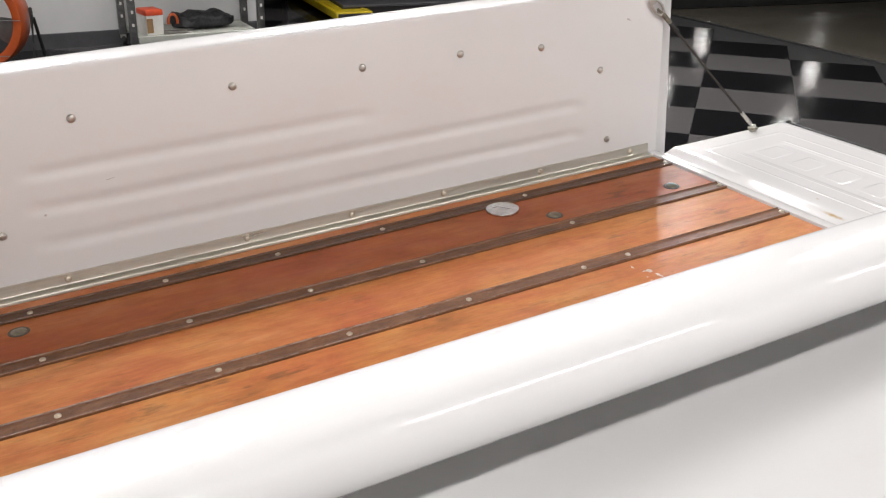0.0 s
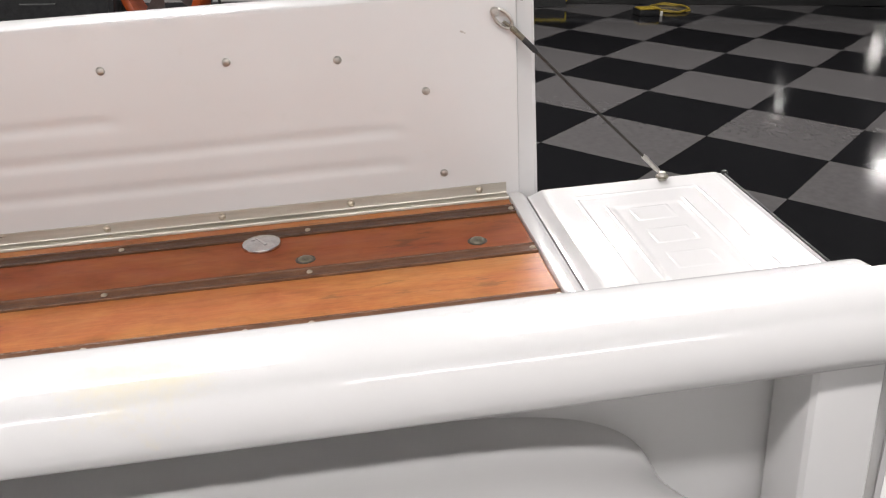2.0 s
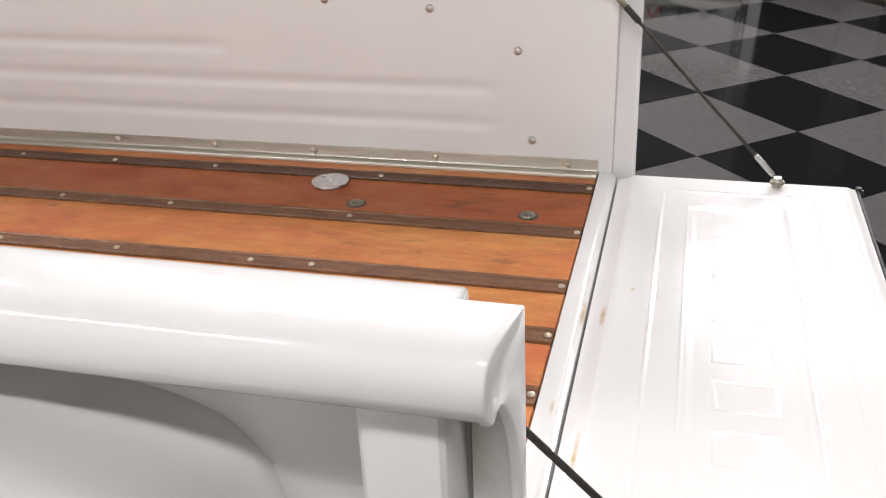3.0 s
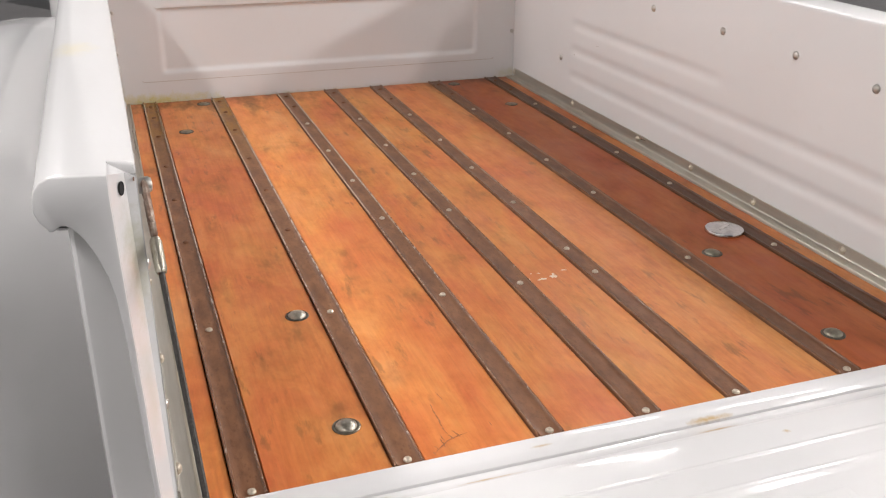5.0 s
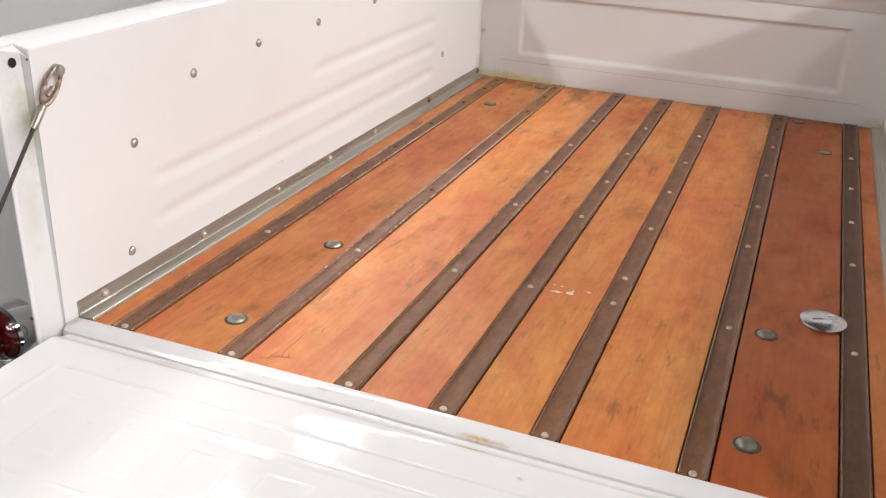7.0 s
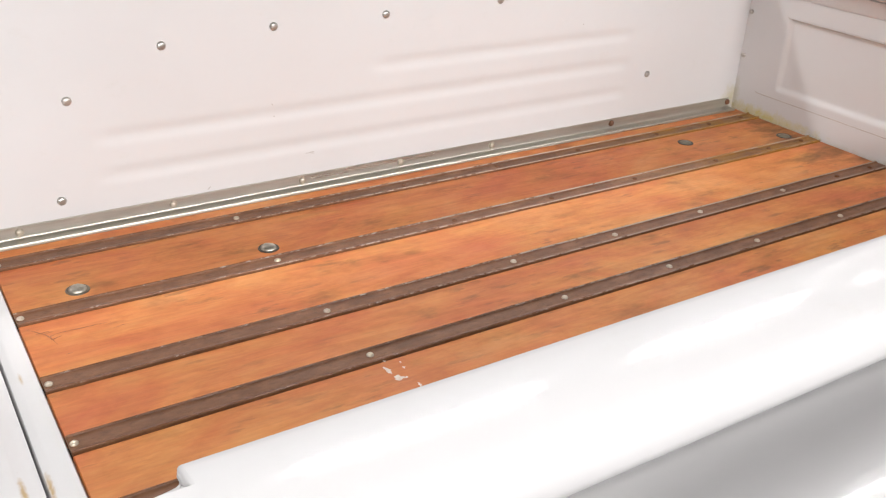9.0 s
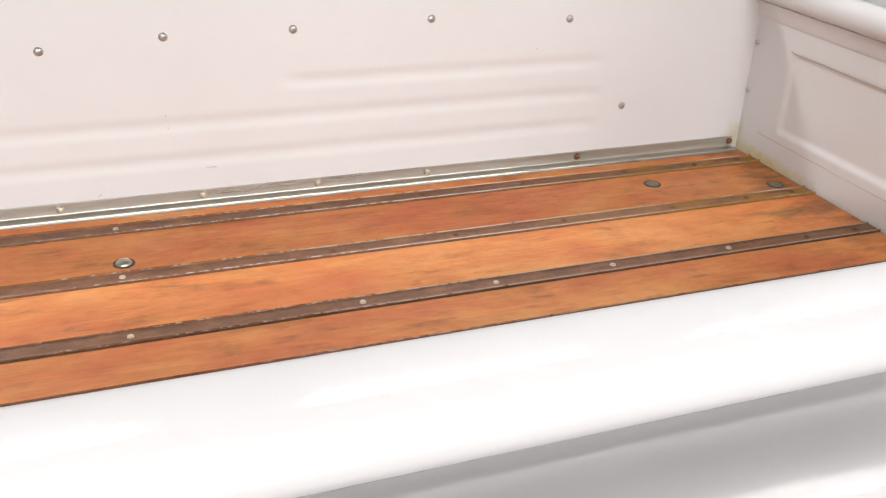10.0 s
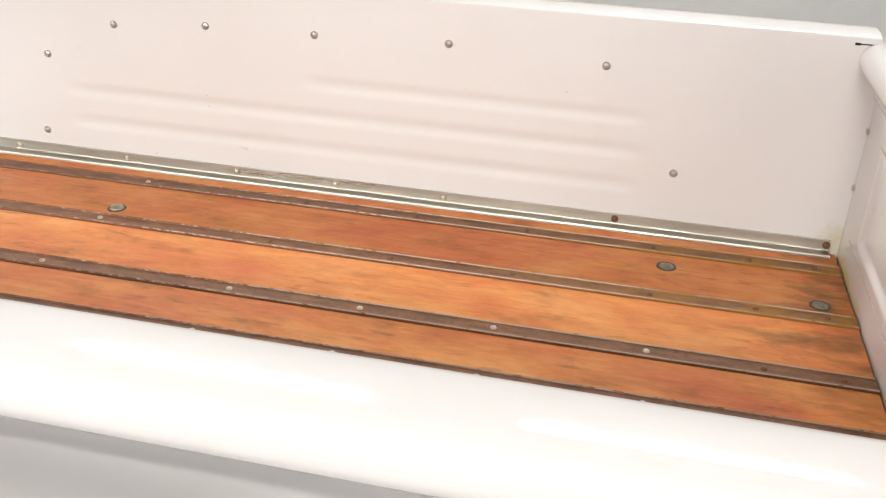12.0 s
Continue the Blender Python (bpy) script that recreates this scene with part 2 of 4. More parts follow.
DULL = speckled("dulled_washer_steel", (0.13, 0.115, 0.085), (0.30, 0.28, 0.22), 0.40, 0.6, 70.0, 0.0, 0.15)
WASHER = speckled("tarnished_washer", (0.11, 0.095, 0.07), (0.26, 0.23, 0.18), 0.36, 0.65, 80.0, 0.0, 0.15)
DARK_DISC = speckled("darkened_washer", (0.045, 0.04, 0.032), (0.12, 0.105, 0.085), 0.5, 0.4, 90.0, 0.0, 0.15)
RUSTY = speckled("rust_brown_bolt", (0.10, 0.04, 0.02), (0.22, 0.10, 0.05), 0.6, 0.3, 90.0, 0.0, 0.2)
RUST_STEEL = speckled("rust_stained_steel", (0.16, 0.07, 0.035), (0.46, 0.40, 0.34), 0.45, 0.5, 110.0, 0.0, 0.2)
CREASE = speckled("brownish_crease_dirt", (0.26, 0.18, 0.13), (0.50, 0.42, 0.35), 0.6, 0.0, 60.0)
CAP_STEEL = speckled("scuffed_chrome", (0.45, 0.45, 0.46), (0.78, 0.78, 0.78), 0.13, 1.0, 70.0, 0.0, 0.35)
CHROME = material("chrome", (0.75, 0.75, 0.75), 0.06, 1.0)
RED_LENS = material("red_lens", (0.045, 0.001, 0.0016), 0.16, 0.0, 1.0)
RUBBER = speckled("black_rubber", (0.012, 0.012, 0.012), (0.03, 0.03, 0.03), 0.6, 0.0, 60.0)
CABLE = speckled("dark_braided_cable", (0.015, 0.013, 0.011), (0.06, 0.052, 0.045), 0.5, 0.3, 300.0)
GAP = material("shadowed_underbody", (0.012, 0.01, 0.01), 0.9)
TILE_BLACK = speckled("black_floor_tile", (0.006, 0.006, 0.007), (0.012, 0.012, 0.013), 0.09, 0.0, 22.0, 0.0, 0.10)
TILE_GREY = speckled("grey_floor_tile", (0.078, 0.074, 0.074), (0.10, 0.095, 0.095), 0.085, 0.0, 22.0, 0.0, 0.10)
for tile_paint in (TILE_BLACK, TILE_GREY):
    shader(tile_paint).inputs["Specular IOR Level"].default_value = 0.34
JOINT = material("tile_joint", (0.02, 0.02, 0.02), 0.6)
CONCRETE = speckled("tan_concrete_floor", (0.07, 0.062, 0.05), (0.11, 0.10, 0.082), 0.14, 0.0, 4.0, 0.0, 0.03)
WALL = speckled("grey_wall_paint", (0.60, 0.60, 0.60), (0.66, 0.66, 0.655), 0.6, 0.0, 3.0, 0.0, 0.05)
WALL_WEST = speckled("light_grey_wall_paint", (0.69, 0.69, 0.68), (0.75, 0.75, 0.74), 0.6, 0.0, 3.0, 0.0, 0.05)
CEIL = speckled("grey_ceiling_paint", (0.24, 0.24, 0.235), (0.29, 0.285, 0.28), 0.8, 0.0, 3.0, 0.0, 0.05)
HALL = speckled("dark_hall_wall_paint", (0.05, 0.05, 0.052), (0.08, 0.08, 0.082), 0.6, 0.0, 3.0, 0.0, 0.05)
BASE = speckled("dark_baseboard", (0.05, 0.05, 0.055), (0.08, 0.08, 0.085), 0.5, 0.0, 6.0)
BLACK = speckled("black_satin_board", (0.008, 0.008, 0.008), (0.018, 0.018, 0.018), 0.45, 0.0, 5.0)
ORANGE = speckled("orange_painted_steel", (0.36, 0.055, 0.008), (0.48, 0.085, 0.014), 0.35, 0.0, 12.0, 0.3)
BLADE = speckled("grey_fan_blade", (0.14, 0.14, 0.14), (0.24, 0.24, 0.235), 0.4, 0.5, 10.0)
BLACK_STEEL = speckled("black_painted_steel", (0.015, 0.015, 0.016), (0.035, 0.035, 0.036), 0.4, 0.2, 30.0)
CART = speckled("grey_green_cart_shelf", (0.36, 0.37, 0.33), (0.46, 0.47, 0.42), 0.45, 0.1, 12.0)
POST = speckled("dark_grey_cart_post", (0.09, 0.09, 0.09), (0.17, 0.17, 0.165), 0.4, 0.5, 30.0)
CARD = speckled("white_card", (0.62, 0.60, 0.56), (0.74, 0.72, 0.68), 0.7, 0.0, 20.0)
RED_CARD = speckled("red_card", (0.62, 0.06, 0.02), (0.75, 0.10, 0.03), 0.5, 0.0, 20.0)
TAN_CARD = speckled("brown_card", (0.22, 0.12, 0.05), (0.32, 0.19, 0.09), 0.7, 0.0, 20.0)
CLOTH = speckled("black_bag_cloth", (0.008, 0.008, 0.009), (0.03, 0.03, 0.032), 0.8, 0.0, 60.0)
YELLOW = speckled("yellow_painted_steel", (0.62, 0.46, 0.01), (0.78, 0.60, 0.03), 0.4, 0.0, 14.0, 0.2)
DULL_YELLOW = speckled("worn_yellow_plastic", (0.24, 0.16, 0.015), (0.42, 0.30, 0.03), 0.5, 0.0, 30.0)
GLOW = material("lamp_diffuser", (0.8, 0.8, 0.8), 0.5)
shader(GLOW).inputs["Emission Color"].default_value = (1.0, 0.97, 0.93, 1)
shader(GLOW).inputs["Emission Strength"].default_value = 42.0
GLASS = material("cab_glass", (0.6, 0.65, 0.65), 0.02)
shader(GLASS).inputs["Transmission Weight"].default_value = 1.0


# ---------------------------------------------------------------- building helpers
def link(name, bm, mat, parent=None, label="", smooth=True, sharp=35.0):
    bmesh.ops.recalc_face_normals(bm, faces=bm.faces[:])
    for e in bm.edges:
        if len(e.link_faces) == 2:
            e.smooth = e.calc_face_angle(0.0) < radians(sharp)
    for f in bm.faces:
        f.smooth = smooth
    me = bpy.data.meshes.new(name)
    bm.to_mesh(me)
    bm.free()
    me.materials.append(mat)
    ob = new(name, me)
    ob.parent = parent
    return tagged(ob, label)


part = link


def share(name, ob, parent, place, label=""):
    """Another piece on the same mesh."""
    o = new(name, ob.data)
    o.parent, o.matrix_basis = parent, place
    return tagged(o, label)


def box(bm, x0, x1, y0, y1, z0, z1, bevel=0.0, segments=2, m=None):
    r = bmesh.ops.create_cube(bm, size=1.0)
    bmesh.ops.scale(bm, vec=(x1 - x0, y1 - y0, z1 - z0), verts=r["verts"])
    bmesh.ops.translate(bm, vec=((x0 + x1) / 2, (y0 + y1) / 2, (z0 + z1) / 2), verts=r["verts"])
    made = r["verts"]
    if bevel:
        edges = list({e for v in made for e in v.link_edges})
        out = bmesh.ops.bevel(bm, geom=edges, offset=bevel, segments=segments, profile=0.5, affect="EDGES")
        made = list({v for f in out["faces"] for v in f.verts} | {v for v in made if v.is_valid})
    if m is not None:
        bmesh.ops.transform(bm, matrix=m, verts=made)
    return bm


def lathe(profile, n=16, m=None, bm=None):
    """A body turned round z from (radius, height) pairs; the first and last may lie on the axis."""
    bm = bm or bmesh.new()
    rings = []
    for r, z in profile:
        if r < 1e-6:
            rings.append([bm.verts.new((0, 0, z))])
        else:
            rings.append([bm.verts.new((r * math.cos(2 * math.pi * k / n), r * math.sin(2 * math.pi * k / n), z)) for k in range(n)])
    for a, b in zip(rings, rings[1:]):
        for k in range(n):
            l = (k + 1) % n
            if len(a) == 1 and len(b) == 1:
                continue
            if len(a) == 1:
                bm.faces.new((a[0], b[k], b[l]))
            elif len(b) == 1:
                bm.faces.new((a[k], b[0], a[l]))
            else:
                bm.faces.new((a[k], b[k], b[l], a[l]))
    if m is not None:
        bmesh.ops.transform(bm, matrix=m, verts=[v for ring in rings for v in ring])
    return bm


def sweep(points, radius, n=10, bm=None, closed=False):
    """A round bar or cable along points."""
    bm = bm or bmesh.new()
    pts = [Vector(p) for p in points]
    rings = []
    for i, p in enumerate(pts):
        a = pts[i - 1] if i or closed else p
        b = pts[(i + 1) % len(pts)] if i + 1 < len(pts) or closed else p
        d = (b - a).normalized()
        side = d.cross(Vector((0, 0, 1)) if abs(d.z) < 0.9 else Vector((1, 0, 0))).normalized()
        up = side.cross(d)
        r = radius(i / (len(pts) - 1)) if callable(radius) else radius
        rings.append([bm.verts.new(p + r * (math.cos(2 * math.pi * k / n) * side + math.sin(2 * math.pi * k / n) * up)) for k in range(n)])
    pairs = list(zip(rings, rings[1:])) + ([(rings[-1], rings[0])] if closed else [])
    for a, b in pairs:
        for k in range(n):
            bm.faces.new((a[k], a[(k + 1) % n], b[(k + 1) % n], b[k]))
    if not closed:
        bm.faces.new(rings[0])
        bm.faces.new(rings[-1])
    return bm


def extrude_y(profile, y0, y1, steps=1, bm=None, caps=True):
    """A closed (x, z) outline drawn out along y."""
    bm = bm or bmesh.new()
    rows = [[bm.verts.new((x, y0 + (y1 - y0) * s / steps, z)) for x, z in profile] for s in range(steps + 1)]
    n = len(profile)
    for a, b in zip(rows, rows[1:]):
        for k in range(n):
            bm.faces.new((a[k], a[(k + 1) % n], b[(k + 1) % n], b[k]))
    if caps:
        bm.faces.new(rows[0])
        bm.faces.new(rows[-1])
    return bm


def extrude_x(profile, x0, x1, steps=1, bm=None):
    """A closed (y, z) outline drawn out along x."""
    bm = bm or bmesh.new()
    rows = [[bm.verts.new((x0 + (x1 - x0) * s / steps, y, z)) for y, z in profile] for s in range(steps + 1)]
    n = len(profile)
    for a, b in zip(rows, rows[1:]):
        for k in range(n):
            bm.faces.new((a[k], a[(k + 1) % n], b[(k + 1) % n], b[k]))
    bm.faces.new(rows[0])
    bm.faces.new(rows[-1])
    return bm


def sheet(us, vs, place, thick):
    """A sheet of metal: place(u, v, side) gives its two faces (side 0 and 1), which are closed along the rim."""
    bm = bmesh.new()
    layers = [[[bm.verts.new(place(u, v, side * thick)) for v in vs] for u in us] for side in (0, 1)]
    nu, nv = len(us), len(vs)
    for g in layers:
        for i in range(nu - 1):
            for j in range(nv - 1):
                bm.faces.new((g[i][j], g[i + 1][j], g[i + 1][j + 1], g[i][j + 1]))
    a, b = layers
    rim = [(i, 0) for i in range(nu)] + [(nu - 1, j) for j in range(1, nv)] + [(i, nv - 1) for i in range(nu - 2, -1, -1)] + [(0, j) for j in range(nv - 2, 0, -1)]
    for (i, j), (k, l) in zip(rim, rim[1:] + rim[:1]):
        bm.faces.new((a[i][j], a[k][l], b[k][l], b[i][j]))
    return bm


def spread(a, b, n):
    return [a + (b - a) * k / n for k in range(n + 1)]


def smooth_step(a, b, x):
    t = min(1.0, max(0.0, (x - a) / (b - a)))
    return t * t * (3 - 2 * t)


def bead(d, half):
    """The depth, 0 to 1, of a rounded bead at distance d from its middle line."""
    return 0.5 + 0.5 * math.cos(math.pi * min(1.0, abs(d) / half))


def run(y, a, b, soft=0.03):
    return smooth_step(a, a + soft, y) * (1 - smooth_step(b - soft, b, y))


# ---------------------------------------------------------------- the room
floor_bm = bmesh.new()
box(floor_bm, -3.1, 24, -4.72, 14, -0.2, -0.012)
floor = tagged(link("floor", floor_bm, JOINT, None, "", False), "glossy black and grey chequered floor tiles laid on the diagonal", "floor", kind="structure")
apron_bm = bmesh.new()
box(apron_bm, -3.1, 24, -24, -4.74, -0.2, -0.004)
tagged(link("floor_apron", apron_bm, CONCRETE, None, "", False), "plain tan concrete floor beyond the chequered tiles", "floor", kind="structure")
edge_bm = bmesh.new()
box(edge_bm, -3.1, 24, -4.735, -4.712, -0.012, 0.005, 0.002, 1)
tagged(link("trim_floor_edge", edge_bm, RUBBER), "dark rubber edging strip between tiles and concrete", "edging strip", kind="structure")


def wall(name, x0, x1, y0, y1, label, mat):
    bm = bmesh.new()
    box(bm, x0, x1, y0, y1, -0.2, CEILING)
    tagged(link(name, bm, mat, None, "", False), label, "wall", kind="structure")


wall("wall_west", -3.65, -3.1, -24, 14, "plain grey painted workshop wall", WALL_WEST)
wall("wall_east", 6.375, 6.575, -0.712, 14, "plain light grey painted workshop wall behind the fan", WALL)
wall("wall_east_far", 24, 24.2, -24, 14, "plain dark wall at the far side of the hall", HALL)
wall("wall_north", -3.1, 24, 14, 14.2, "plain grey end wall of the workshop", WALL)
wall("wall_south", -3.1, 24, -24.2, -24, "plain dark end wall of the hall", HALL)
# Unseen dark panel, added to keep the wall's reflection in the tiles dark.
bm = bmesh.new()
box(bm, 6.362, 6.374, -0.712, 14, 0.78, CEILING - 0.002)
tagged(link("wall_east_upper", bm, HALL, None, "", False), "added dark panel over the unseen upper half of the workshop wall", "wall", kind="structure")
for name, x0, x1, y0, y1 in (("baseboard_west", -3.1, -3.085, -24, 14), ("baseboard_east", 6.361, 6.375, -0.712, 14)):
    bm = bmesh.new()
    box(bm, x0, x1, y0, y1, -0.012, 0.105 if x0 < 0 else 0.114, 0.004, 1)
    tagged(link(name, bm, BASE), "dark grey vinyl baseboard along the wall", "baseboard", kind="structure")
bm = bmesh.new()
box(bm, -3.65, 24.2, -24.2, 14.2, CEILING, CEILING + 0.2)
tagged(link("ceiling", bm, CEIL, None, "", False), "plain grey painted workshop ceiling", "ceiling", kind="structure")


def strip_light(x, y, watts, tilt):
    """A hung fluorescent batten: steel body, and its tubes as a lamp under it."""
    root = tagged(new("strip_light"), "white fluorescent batten hung under the ceiling", "ceiling light", "ceiling strip lights")
    drop = 0.03
    root.location = (x, y, CEILING)
    b = bmesh.new()
    box(b, -0.15, 0.15, -0.72, 0.72, -0.06 - drop, -drop, 0.01, 2)
    part("housing", b, WHITE, root, sharp=20)
    for k in (-1, 1):
        b = bmesh.new()
        box(b, -0.012, 0.012, k * 0.5 - 0.012, k * 0.5 + 0.012, -drop, 0.0)
        part("hanger", b, BLACK_STEEL, root)
    data = bpy.data.lights.new("tubes", "AREA")
    data.shape, data.size, data.size_y, data.energy, data.color = "RECTANGLE", 0.28, 1.4, watts, LAMP_COLOUR
    lamp = new("tubes", data)
    lamp.location = (x - 0.06 * math.sin(radians(tilt)), y, CEILING - 0.09 - drop)
    # Only the emitter tilts, to throw light sideways; the housing stays level.
    lamp.rotation_euler.y = radians(tilt)


for row in LAMPS:
    strip_light(*row)


def panel_light(x, y, size):
    """A ceiling troffer of the hall beyond: frame and glowing diffuser."""
    root = tagged(new("panel_light"), "bright ceiling troffer of the hall beyond", "ceiling light", "hall troffers")
    root.location = (x, y, CEILING)
    b = bmesh.new()
    box(b, -0.17 * size, 0.17 * size, -0.17, 0.17, -0.05, 0.0, 0.006, 1)
    part("frame", b, WHITE, root, sharp=20)
    b = bmesh.new()
    box(b, -0.14 * size, 0.14 * size, -0.14 * size, 0.14 * size, -0.056, -0.051)
    part("diffuser", b, GLOW, root, "glowing white diffuser", False)


for row in HALL_LAMPS:
    panel_light(*row)


# ---------------------------------------------------------------- the truck
truck = tagged(new("pickup_truck"), "old white stepside pickup truck with varnished wood bed and open tailgate", "pickup truck")
truck.matrix_basis = RAKE
BED, INNER, END = 0.66, 0.635, 1.960
STRIPS = [-0.550, -0.349, -0.149, 0.002, 0.152, 0.351, 0.550]
STRIP_BOLTS = [0.028, 0.462, 0.842, 1.090, 1.330, 1.590, 1.780, 1.905]

# Cross sill and dark underside, so that nothing shows through the joints.
bm = bmesh.new()
box(bm, -0.64, 0.64, 0.02, END, BED - 0.05, BED - 0.022)
part("bed_underside", bm, GAP, truck, "dark steel underside of the bed", False)
bm = extrude_x([(0.0185, 0.600), (0.0185, 0.6605), (0.0165, 0.6640), (0.012, 0.6648), (-0.006, 0.6648), (-0.011, 0.6632), (-0.0185, 0.6580), (-0.0198, 0.654), (-0.0198, 0.600)], -0.632, 0.632)
part("rear_sill", bm, WHITE_SILL, truck, "white enamelled sill with rust spots")

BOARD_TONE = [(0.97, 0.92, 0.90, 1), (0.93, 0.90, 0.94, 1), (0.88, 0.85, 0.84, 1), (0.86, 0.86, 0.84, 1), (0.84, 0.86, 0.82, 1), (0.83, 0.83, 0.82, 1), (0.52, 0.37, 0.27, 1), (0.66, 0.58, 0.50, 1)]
# Boards, each a piece of its own.
edges = [-0.633] + STRIPS + [0.633]
for k in range(8):
    x0 = edges[k] + (0.0 if k == 0 else 0.0211)
    x1 = edges[k + 1] - (0.0 if k == 7 else 0.0211)
    b = bmesh.new()
    half = (x1 - x0) / 2
    box(b, -half, half, 0.0205, END - 0.004, -0.02, 0.0, 0.0015, 1)
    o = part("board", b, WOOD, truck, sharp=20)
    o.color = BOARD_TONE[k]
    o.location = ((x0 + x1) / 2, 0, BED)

# Steel strips over the joints, with their bolts.
half_profile = [(0.0195, -0.004), (0.0195, 0.0026), (0.0190, 0.0040), (0.0179, 0.0045), (0.0166, 0.0040), (0.0157, 0.0022), (0.0150, 0.0013), (0.0060, 0.0014)]
outline = half_profile + [(-x, z) for x, z in reversed(half_profile)]
dome = [(0.0058, 0.0), (0.0058, 0.0012), (0.0050, 0.0028), (0.0030, 0.0039), (0.0, 0.0043)]
strip_mesh = None
bolt_mesh = None
for i, x in enumerate(STRIPS):
    if strip_mesh is None:
        ob = strip_mesh = part("bed_strip", extrude_y(outline, 0.0205, END - 0.004, 40), STRIP, truck, sharp=60)
    else:
        ob = share("bed_strip", strip_mesh, truck, Matrix())
    ob.location = (x, 0, BED)
    # Blue paints shade onto the right-hand strips; green sets the painted glints.
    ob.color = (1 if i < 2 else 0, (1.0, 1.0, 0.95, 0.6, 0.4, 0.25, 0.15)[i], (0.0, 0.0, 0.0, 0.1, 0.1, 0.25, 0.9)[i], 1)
    rows = list(STRIP_BOLTS) + ([0.575] if i == 4 else [])
    for y in rows:
        rusty = i < 2 and y > 0.6 or y > 1.7
        if bolt_mesh is None:
            bolt_mesh = part("bolt", lathe(dome, 14), OLD_BOLT, ob)
            rust_mesh = bpy.data.meshes.new_from_object(bolt_mesh)
            rust_mesh.materials.clear()
            rust_mesh.materials.append(RUSTY)
            bolt = bolt_mesh
        else:
            bolt = new("bolt", rust_mesh if rusty else bolt_mesh.data)
            bolt.parent = ob
        bolt.location = (random.uniform(-0.0015, 0.0015), y, 0.0012)

# Large carriage bolts in dished washers, and the chrome filler cap.
dish = [(0.0, 0.0008), (0.0140, 0.0008), (0.0180, 0.0012), (0.0205, 0.0016), (0.0216, 0.0010), (0.0220, 0.0)]
head = [(0.0168, 0.0006), (0.0160, 0.0030), (0.0130, 0.0056), (0.0080, 0.0074), (0.0035, 0.0080), (0.0, 0.0081)]
first = None
for x, y, low in ((-0.405, 0.128, 1), (-0.404, 0.468, 1), (-0.475, 1.618, 0.5), (-0.398, 1.898, 0.5), (0.410, 0.127, 1), (0.412, 0.469, 0.8), (0.483, 1.617, 0.5), (0.404, 1.905, 0.5)):
    if first is None:
        first = w = part("dished_washer", lathe(dish, 24), WASHER, truck)
        first_head = h = part("bolt_head", lathe(head, 20), BRIGHT, w)
        dull_head = h.data.copy()
        dull_head.materials.clear()
        dull_head.materials.append(DULL)
        dark_dish = w.data.copy()
        dark_dish.materials.clear()
        dark_dish.materials.append(DARK_DISC)
    else:
        w = share("dished_washer", first, truck, Matrix())
        h = share("bolt_head", first_head, w, Matrix())
        if y > 0.3 or x > 0:
            w.data = dark_dish
        if y > 1 or x > 0:
            h.data = dull_head
    w.location = (x, y, BED + 0.0002)
    w.scale = (0.9, 0.9, 1)
    h.scale = (1, 1, low)
cap = part("filler_cap", lathe([(0.0395, 0.0), (0.0400, 0.003), (0.0385, 0.0065), (0.0300, 0.0088), (0.0150, 0.0100), (0.0, 0.0102)], 40), CAP_STEEL, truck, "domed chrome fuel filler cap")
cap.location = (0.500, 0.556, BED + 0.0005)
b = bmesh.new()
box(b, -0.020, 0.020, -0.0035, 0.0035, 0.0, 0.0115, 0.002, 2)
part("grip", b, CHROME, cap).rotation_euler.z = 0.5
b = bmesh.new()
box(b, -0.006, 0.006, -0.004, 0.004, 0.0, 0.0108, 0.001, 1)
lug = part("grip_lug", b, CHROME, cap)
lug.location = (0.012, 0.016, 0)


# Dried white paint flecks on one board.
rng = random.Random(11)
FLECK = speckled("rubbed_white_paint", (0.60, 0.47, 0.36), (0.78, 0.73, 0.66), 0.6, 0.0, 260.0)
for x, y, r, long in ((0.048, 0.466, 0.006, 1.9), (0.073, 0.471, 0.0095, 0.8), (0.067, 0.474, 0.0034, 1.6), (0.076, 0.482, 0.0040, 0.8), (0.102, 0.490, 0.0036, 2.0), (0.052, 0.492, 0.0022, 1.8), (0.037, 0.494, 0.0020, 1.6), (0.024, 0.474, 0.0026, 1.2)):
    b = bmesh.new()
    ring = [b.verts.new((x + long * r * rng.uniform(0.35, 1.1) * math.cos(t), y + r * rng.uniform(0.35, 1.1) * math.sin(t), BED + 0.0006)) for t in [2 * math.pi * k / 15 for k in range(15)]]
    b.faces.new(ring)
    part("paint_fleck", b, FLECK, truck)


# Dark gouges in the varnish near the sill: width and line of each.
GOUGE = speckled("dark_gouge_in_wood", (0.20, 0.075, 0.028), (0.36, 0.130, 0.045), 0.6, 0.0, 200.0)
